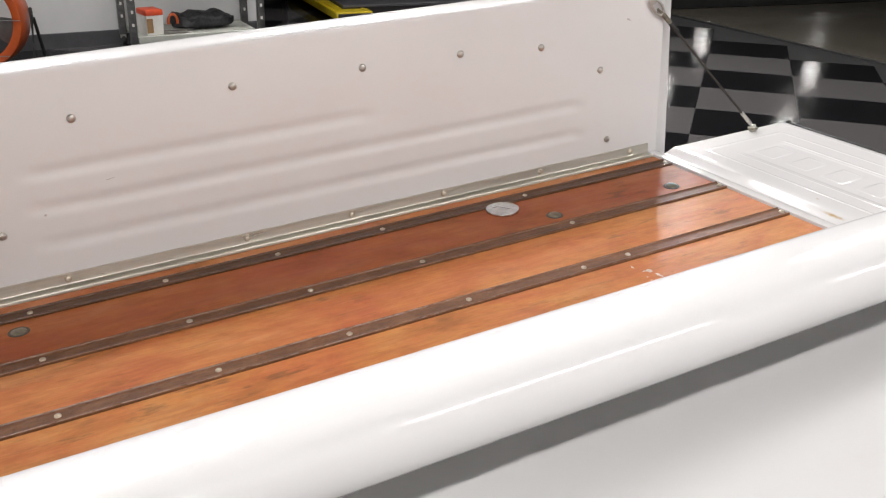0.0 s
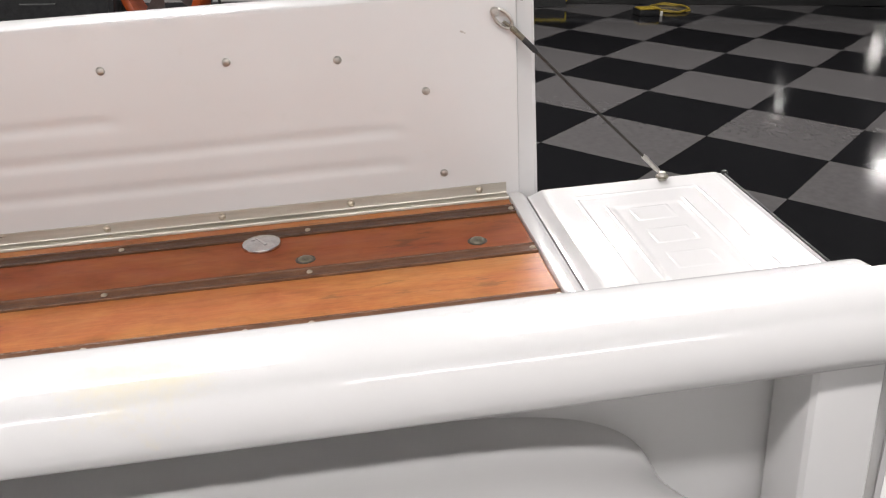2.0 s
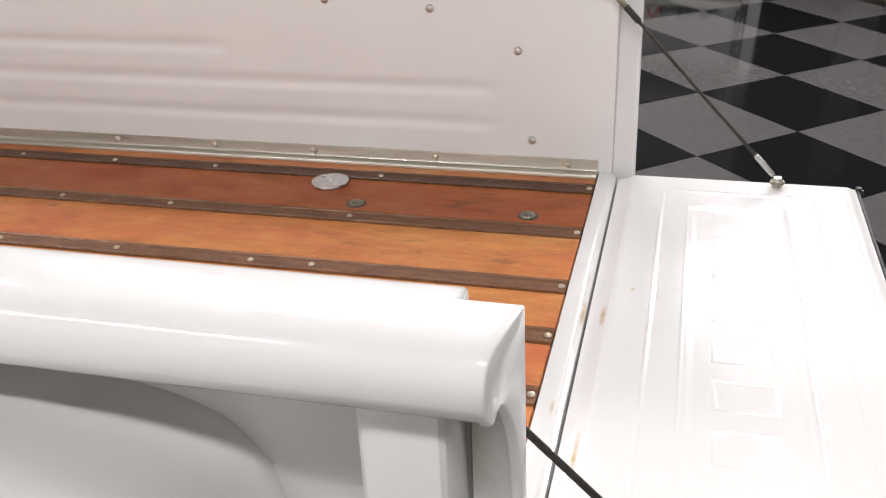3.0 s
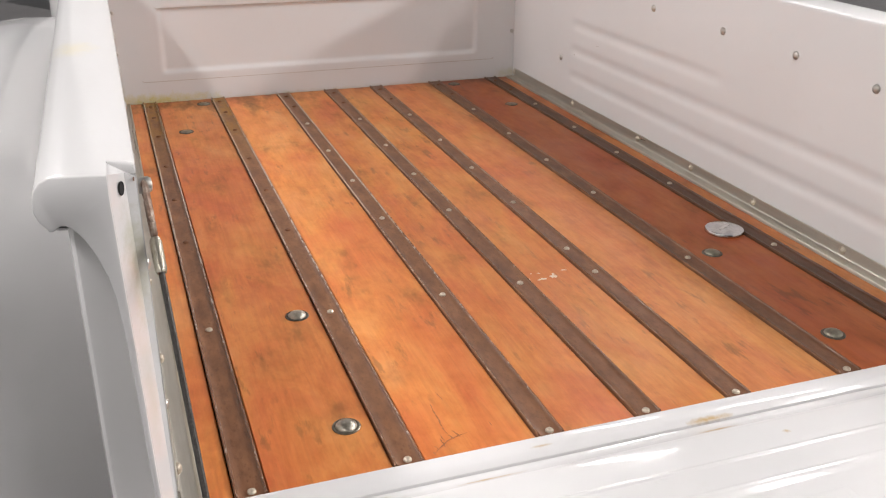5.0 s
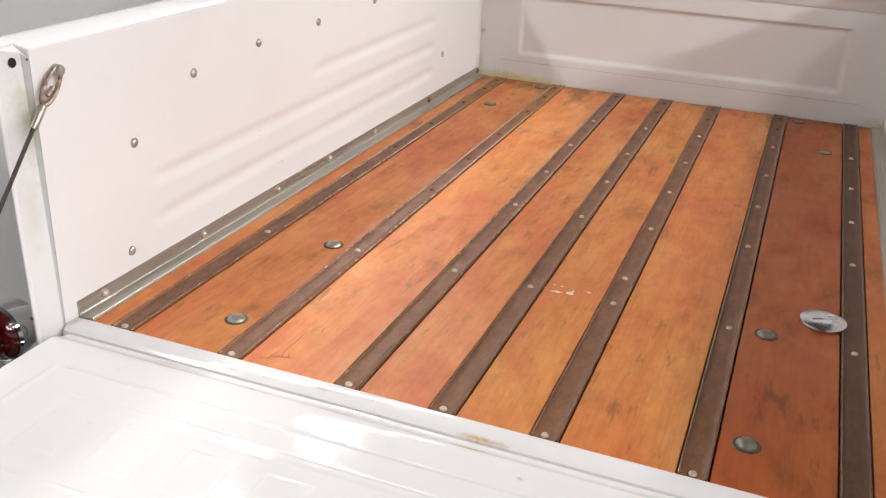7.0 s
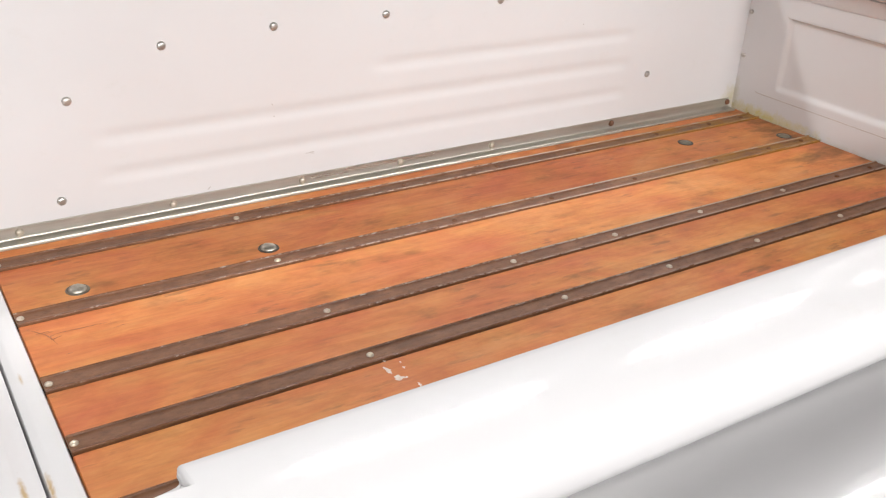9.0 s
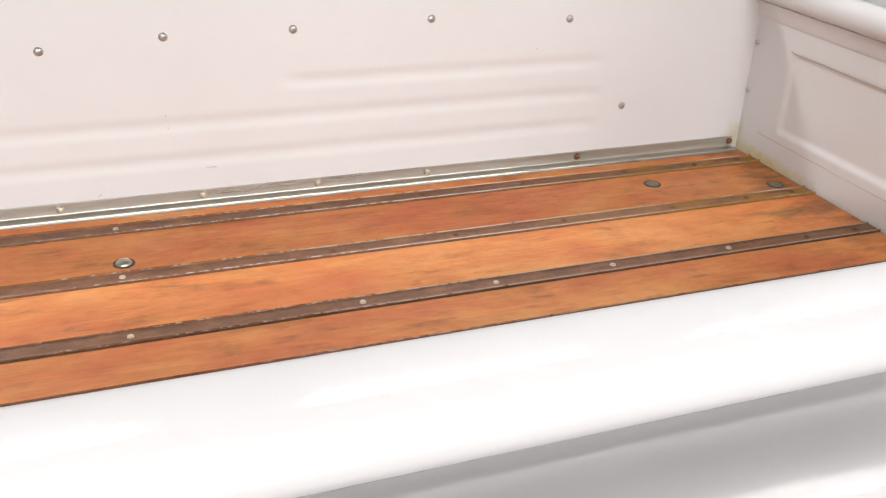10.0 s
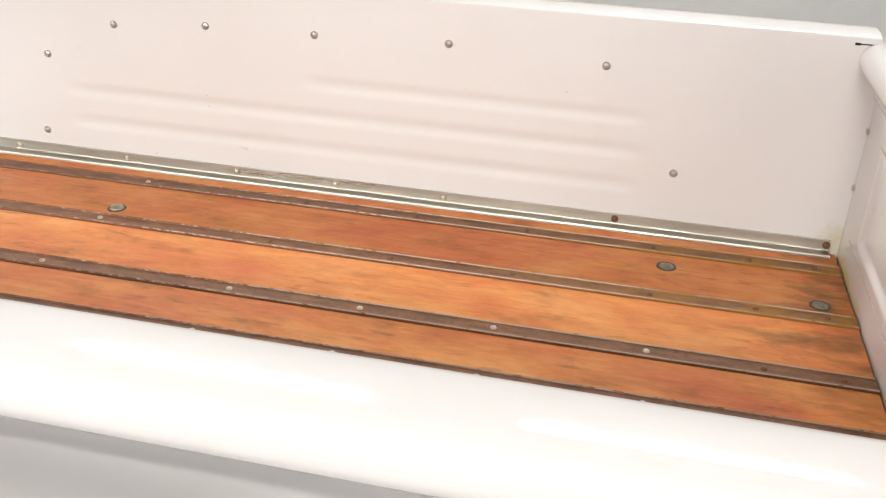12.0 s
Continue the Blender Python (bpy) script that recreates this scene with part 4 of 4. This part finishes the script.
def gate_cable(sign):
    """Steel check cable: eye on the post, ferrule, cable, ferrule and bolt on the tailgate."""
    a, z = Vector((sign * 0.628, 0.036, 1.066)), Vector((sign * 0.602, -0.327, 0.682))
    d = (z - a).normalized()
    cable = part("check_cable", sweep([a + d * 0.075, a + d * 0.15 + Vector((0, 0, -0.0008)), a.lerp(z, 0.5) + Vector((0, 0, -0.002)), z - d * 0.06], 0.0032, 10), CABLE, truck, "dark steel tailgate check cable with bright ferrules")
    reach = 0.031 if sign < 0 else 0.026
    eye = [a + d * (reach - 0.004 - reach * math.cos(t)) + d.cross(Vector((1, 0, 0))).normalized() * 0.0125 * math.sin(t) for t in [2 * math.pi * k / 28 for k in range(28)]]
    part("eye", sweep(eye, 0.0036, 8, closed=True), RUST_STEEL if sign < 0 else ZINC, cable)
    part("thimble", sweep([a + d * 0.030 + Vector((0, 0.0045, 0)), a + d * 0.044 + Vector((0, 0.001, 0))], 0.0035, 8), RUST_STEEL if sign < 0 else DULL, cable)
    near = 0.060 if sign < 0 else 0.046
    part("ferrule", sweep([a + d * near, a + d * (near + 0.004), a + d * (near + 0.034), a + d * (near + 0.038)], lambda t: 0.0062 if 0.1 < t < 0.9 else 0.0050, 12), BRIGHT if sign < 0 else DULL, cable)
    if sign > 0:
        part("sleeve", sweep([a + d * 0.080, a + d * 0.084, a + d * 0.118, a + d * 0.124], lambda t: 0.0062 if 0.1 < t < 0.9 else 0.0040, 10), RUBBER, cable)
    part("lower_ferrule", sweep([z - d * 0.066, z - d * 0.062, z - d * 0.020, z - d * 0.012], lambda t: 0.0056 if 0.1 < t < 0.9 else 0.0044, 12), ZINC, cable)
    lug = [z + Vector((0.011 * math.cos(t), 0.011 * math.sin(t), -0.004)) for t in [2 * math.pi * k / 20 for k in range(20)]]
    part("lug", sweep(lug, 0.0034, 8, closed=True), DULL, cable)
    o = part("anchor_bolt", lathe([(0.0, -0.012), (0.010, -0.012), (0.010, -0.002), (0.0085, 0.0), (0.0075, 0.006), (0.0, 0.0068)], 12), ZINC, cable)
    o.location = z
    o = part("post_bolt", lathe([(0.0, -0.006), (0.0088, -0.006), (0.0088, 0.004), (0.007, 0.0072), (0.0, 0.0086)], 14), ZINC, cable)
    o.matrix_basis = Matrix.Translation(a) @ pose(0, 0, 0, 0, -90 * sign)


gate_cable(-1)
gate_cable(1)

# ---- tail lamp on the left post
lamp = part("tail_lamp", lathe([(0.0, -0.075), (0.036, -0.072), (0.056, -0.050), (0.064, -0.012), (0.066, 0.004), (0.062, 0.010), (0.058, 0.008)], 36), CHROME, truck, "round chrome tail lamp with red lens")
lamp.matrix_basis = pose(-0.723, -0.058, 0.652, 90) @ Matrix.Scale(0.78, 4)
part("lens", lathe([(0.0595, 0.006), (0.057, 0.016), (0.046, 0.026), (0.026, 0.033), (0.0, 0.035)], 32), RED_LENS, lamp, "dark red glass lens")
o = part("lens_screw", lathe([(0.004, 0.0), (0.003, 0.002), (0.0, 0.003)], 10), ZINC, lamp)
o.location = (0.044, 0.028, 0.020)
part("lamp_bracket", sweep([(-0.70, 0.0, 0.63), (-0.715, 0.0, 0.64), (-0.723, 0.0, 0.652)], 0.009, 8), BLACK_STEEL, truck)


# ---- back of the cab
def cab_place(a, z, off):
    """Plan of the cab's back with round corners; a runs from one door post to the other."""
    half, corner, y0 = 0.80, 0.20, 2.062
    tuck = 0.10 * smooth_step(1.25, 1.95, z)
    straight = half - corner
    q = math.pi / 2 * corner
    if abs(a) <= straight:
        x, y = a, y0
    elif abs(a) <= straight + q:
        t = (abs(a) - straight) / corner
        x, y = math.copysign(straight + corner * math.sin(t), a), y0 + corner * (1 - math.cos(t))
    else:
        x, y = math.copysign(half, a), y0 + corner + abs(a) - straight - q
    n = Vector((x * (1 - 0.12 * smooth_step(1.3, 1.95, z)), y + tuck, z))
    inward = Vector((0, 1, 0)) if abs(a) <= straight else Vector((-math.copysign(1, a), 0.6, 0)).normalized()
    return n + inward * off


cab = part("cab", sheet(spread(-1.6, 1.6, 80), spread(0.45, 1.95, 24), cab_place, 0.004), WHITE, truck, "rounded white back of the cab")
bm = bmesh.new()
box(bm, -0.70, 0.70, 2.18, 3.0, 1.94, 1.97, 0.012, 3)
part("cab_roof", bm, WHITE, cab)

# ---------------------------------------------------------------- things along the east wall
# They stand on the hall floor, a little further off and larger than first laid out.
BACK = Matrix.Translation((-1.23, 1.30, 1.5176)) @ Matrix.Scale(1.17, 4) @ Matrix.Translation((1.23, -1.30, -1.5176))


def drum_fan():
    fan = tagged(new("drum_fan"), "large floor fan in an orange steel drum with grey blades", "fan")
    fan.matrix_basis = BACK @ Matrix.Translation((4.93, 1.36, 0.2205)) @ pose(0, 0.045, 0, 0, 0, -22) @ Matrix.Scale(0.79, 4)
    R = 0.36
    ring = [(R - 0.058, -0.105), (R - 0.030, -0.118), (R, -0.115), (R + 0.008, -0.10), (R + 0.004, 0.0), (R + 0.008, 0.10), (R, 0.115), (R - 0.040, 0.11), (R - 0.050, 0.0), (R - 0.058, -0.105)]
    part("drum", lathe(ring, 56, pose(0, 0, 0.345, 0, 90)), ORANGE, fan, "orange steel drum")
    part("hub", lathe([(0.0, -0.05), (0.05, -0.048), (0.06, -0.03), (0.06, 0.05), (0.0, 0.055)], 24, pose(0, 0, 0.345, 0, -90)), BLADE, fan)
    blade = None
    for k in range(4):
        def place(r, t, off, k=k):
            w = 0.06 + 0.22 * r
            a = t * (0.95 - 0.35 * r)
            return Vector((-0.03 + 0.07 * t - off, (0.05 + 0.27 * r) * math.cos(a), (0.05 + 0.27 * r) * math.sin(a)))
        if blade is None:
            o = blade = part("blade", sheet(spread(0, 1, 8), spread(-0.6, 0.6, 8), place, 0.003), BLADE, fan)
        else:
            o = share("blade", blade, fan, Matrix())
        o.matrix_basis = pose(0, 0, 0.345, 20 + 90 * k)
    for sx in (-1, 1):
        foot = [(0.10, sx * 0.375, 0.40), (0.02, sx * 0.40, 0.36), (-0.12, sx * 0.42, 0.014), (0.0, sx * 0.42, 0.012), (0.16, sx * 0.42, 0.014), (0.06, sx * 0.40, 0.34)]
        part("stand_leg", sweep(foot, 0.013, 8), BLACK_STEEL, fan)
    for k in (-0.26, 0.0, 0.26):
        part("guard_wire", sweep([(-0.118, y, 0.345 + k) for y in spread(-math.sqrt(R * R - k * k), math.sqrt(R * R - k * k), 4)], 0.003, 6), BLADE, fan)


drum_fan()


def cart():
    root = tagged(new("utility_cart"), "grey steel utility cart on casters with a low shelf", "cart")
    root.matrix_basis = BACK @ pose(5.05, 0.12, 0.2205)
    b = bmesh.new()
    box(b, -0.20, 0.20, -0.385, 0.385, 0.095, 0.110, 0.004, 2)
    box(b, -0.205, -0.195, -0.385, 0.385, 0.072, 0.116, 0.003, 1)
    box(b, 0.195, 0.205, -0.385, 0.385, 0.072, 0.116, 0.003, 1)
    part("lower_shelf", b, CART, root, "grey-green shelf tray")
    b = bmesh.new()
    box(b, -0.20, 0.20, -0.385, 0.385, 0.70, 0.72, 0.004, 2)
    part("upper_shelf", b, CART, root)
    for x in (-0.19, 0.19):
        for y in (-0.41, 0.41):
            b = bmesh.new()
            box(b, x - 0.022, x + 0.022, y - 0.022, y + 0.022, 0.070, 0.85, 0.004, 2)
            post = part("post", b, POST, root)
            for z in (0.18, 0.26, 0.34):
                c = bmesh.new()
                box(c, x - 0.0228, x - 0.0222, y - 0.007, y + 0.007, z, z + 0.02)
                part("label_bar", c, CARD, post, "pale label")
            wheel = part("caster", lathe([(0.0, -0.012), (0.025, -0.012), (0.030, -0.006), (0.030, 0.006), (0.025, 0.012), (0.0, 0.012)], 20, pose(x, y, 0.030, 90)), RUBBER, root)
            b = bmesh.new()
            box(b, x - 0.012, x + 0.012, y - 0.018, y + 0.018, 0.045, 0.072, 0.003, 1)
            part("caster_fork", b, ZINC, wheel)


cart()
bm = bmesh.new()
box(bm, -0.075, 0.075, -0.055, 0.055, 0.0, 0.150, 0.003, 1)
carton = link("carton", bm, CARD)
carton.matrix_basis = BACK @ pose(4.97, 0.40, 0.3312, 0, 0, 10)
tagged(carton, "white cardboard carton with red lid on the cart shelf", "box")
bm = bmesh.new()
box(bm, -0.078, 0.078, -0.058, 0.058, 0.122, 0.156, 0.004, 2)
part("carton_lid", bm, RED_CARD, carton, "red carton lid")
bm = bmesh.new()
box(bm, -0.0765, -0.0755, 0.012, 0.052, 0.015, 0.105)
part("carton_print", bm, TAN_CARD, carton, "brown printed patch")


def bag():
    rng = random.Random(4)
    b = bmesh.new()
    bmesh.ops.create_icosphere(b, subdivisions=4, radius=1.0)
    for v in b.verts:
        n = noise.noise(v.co * 2.3) * 0.16 + noise.noise(v.co * 5.1) * 0.07
        c = Vector([math.copysign(abs(k) ** 0.62, k) for k in v.co]) * (1 + 0.7 * n)
        sag = 0.012 * math.sin(9 * c.y) * (c.z > 0)
        v.co = Vector((c.x * 0.12, c.y * 0.20, max(-0.052, c.z * 0.052 + sag)))
    o = link("tool_bag", b, CLOTH)
    o.matrix_basis = BACK @ pose(5.09, 0.045, 0.3832, 0, 0, 4)
    tagged(o, "slumped black cloth tool bag on the cart shelf", "bag")
    part("bag_handle", sweep([(-0.10, 0.22 + 0.03 * math.sin(t), 0.01 + 0.05 * math.cos(t)) for t in spread(-1.8, 1.8, 12)], 0.009, 8), ORANGE, o, "orange handle")


bag()
bm = bmesh.new()
for k in range(3):
    box(bm, -0.06, 0.06, -0.085, 0.085, 0.010 * k, 0.010 * k + 0.0016, m=pose(0.004 * k, 0.003 * k, 0, 3 * k, 4 * k, 9 * k))
papers = link("papers", bm, CARD, None, "", False)
papers.matrix_basis = BACK @ pose(4.93, 0.24, 0.3312, 0, 0, 5)
tagged(papers, "loose white papers on the cart shelf", "papers")

# Yellow lift arm on its dark column.
hoist = tagged(new("vehicle_lift"), "low yellow steel lift arm on the floor at a dark column", "vehicle lift")
hoist.matrix_basis = pose(6.50, -1.60, 0, 0, 0, -6)
bm = bmesh.new()
box(bm, 0.0, 1.9, -0.165, 0.165, 0.045, 0.115, 0.008, 2)
beam = part("beam", bm, YELLOW, hoist, sharp=20)
for y in (-0.12, 0.12):
    bm = bmesh.new()
    box(bm, 0.05, 1.85, y - 0.012, y + 0.012, 0.116, 0.122, 0.002, 1)
    part("rib", bm, YELLOW, beam)
bm = bmesh.new()
box(bm, -0.012, 0.0, -0.15, 0.15, 0.0, 0.10, 0.004, 1)
part("end_pad", bm, RUBBER, hoist, "black rubber end pad")
bm = bmesh.new()
box(bm, 1.9, 2.15, -0.17, 0.17, 0.0, 2.4, 0.01, 2)
part("column", bm, BLACK_STEEL, hoist, sharp=20)

# Cord box and yellow cord.
reel = tagged(new("cord_box"), "low black cord box with a yellow lid edge on the floor", "cord box")
reel.matrix_basis = pose(6.10, -2.32, 0, 0, 0, 6)
bm = bmesh.new()
box(bm, -0.075, 0.075, -0.085, 0.085, 0.0, 0.052, 0.006, 2)
part("body", bm, BLACK_STEEL, reel)
bm = bmesh.new()
box(bm, -0.078, 0.030, -0.088, 0.088, 0.0525, 0.064, 0.004, 2)
part("lid", bm, DULL_YELLOW, reel, "worn yellow lid")
bm = bmesh.new()
box(bm, -0.090, -0.076, -0.105, -0.085, 0.0, 0.040, 0.004, 2)
part("plug", bm, CARD, reel, "pale plug")
loop = []
for k in range(72):
    t = 2 * math.pi * k / 36
    r = 1 + 0.05 * math.sin(3 * t + k * 0.1)
    loop.append((6.30 + 0.17 * r * math.sin(t), -2.60 - 0.155 * r * math.cos(t), 0.008 + 0.010 * (k // 36) + 0.003 * math.sin(5 * t)))
tagged(link("power_cord", sweep(loop, 0.006, 8), DULL_YELLOW), "coiled yellow power cord lying on the floor", "cord")

# Black tool chest beside the fan.
chest = tagged(new("tool_chest"), "long black steel tool chest standing on the floor", "tool chest")
chest.matrix_basis = pose(6.10, 3.30, 0)
bm = bmesh.new()
box(bm, -0.24, 0.255, -1.52, 1.52, 0.035, 0.70, 0.008, 2)
part("body", bm, BLACK_STEEL, chest, sharp=20)
bm = bmesh.new()
box(bm, -0.20, 0.255, -1.48, 1.48, 0.0, 0.035)
part("plinth", bm, BLACK, chest)
for y in (-1.0, 0.0, 1.0):
    for z in (0.06, 0.27, 0.48):
        bm = bmesh.new()
        box(bm, -0.252, -0.2415, y - 0.48, y + 0.48, z, z + 0.19, 0.003, 1)
        drawer = part("drawer", bm, BLACK_STEEL, chest)
        part("handle", sweep([(-0.253, y - 0.12, z + 0.15), (-0.268, y - 0.11, z + 0.15), (-0.268, y + 0.11, z + 0.15), (-0.253, y + 0.12, z + 0.15)], 0.005, 8), POST, drawer)

# Black platform skirt along the far edge.
stage = tagged(new("display_platform"), "low black display platform with a grey lip", "platform")
stage.matrix_basis = pose(6.55, -2.45, 0, 0, 0, -8)
bm = bmesh.new()
box(bm, 0.0, 2.2, -6.5, 0.9, 0.0, 0.125, 0.004, 1)
part("skirt", bm, BLACK, stage)
bm = bmesh.new()
box(bm, -0.012, 2.2, -6.5, 0.9, 0.126, 0.150, 0.004, 1)
part("lip", bm, BASE, stage, "grey lip")

# ---------------------------------------------------------------- floor tiles
SIDE = 0.608
tile_mesh = []
for name, mat in (("tile_dark", TILE_BLACK), ("tile_pale", TILE_GREY)):
    b = bmesh.new()
    h = SIDE / 2 - 0.0006
    box(b, -h, h, -h, h, -0.012, 0.0)
    bmesh.ops.recalc_face_normals(b, faces=b.faces[:])
    me = bpy.data.meshes.new(name)
    b.to_mesh(me)
    b.free()
    me.materials.append(mat)
    tile_mesh.append(me)
rest = [bmesh.new(), bmesh.new()]
corner = Vector((3.45, -1.115))
p, q = Vector((1, -1)).normalized() * SIDE, Vector((-1, -1)).normalized() * SIDE
for i in range(-30, 30):
    for j in range(-30, 30):
        c = corner + p * (i + 0.5) + q * (j + 0.5)
        shade = (i + j) % 2
        if not (-3.1 - 0.45 < c.x < 10.0 and -4.72 + 0.43 < c.y < 10.0):
            continue
        near = (1.0 < c.x < 6.9 and -4.7 < c.y < 1.2) or (-3.6 < c.x < -1.2 and 2.0 < c.y < 8.0)
        if near:
            o = new("tile", tile_mesh[shade])
            o.parent = floor
            o.matrix_basis = pose(c.x, c.y, 0, 0, 0, 45)
        else:
            h = SIDE / 2 - 0.0006
            vs = [rest[shade].verts.new((c.x + a, c.y + b_, 0)) for a, b_ in ((h * 1.414, 0), (0, h * 1.414), (-h * 1.414, 0), (0, -h * 1.414))]
            rest[shade].faces.new(vs)
for b, mat in zip(rest, (TILE_BLACK, TILE_GREY)):
    tagged(link("tile_field", b, mat, floor, "", False), kind="stuff")
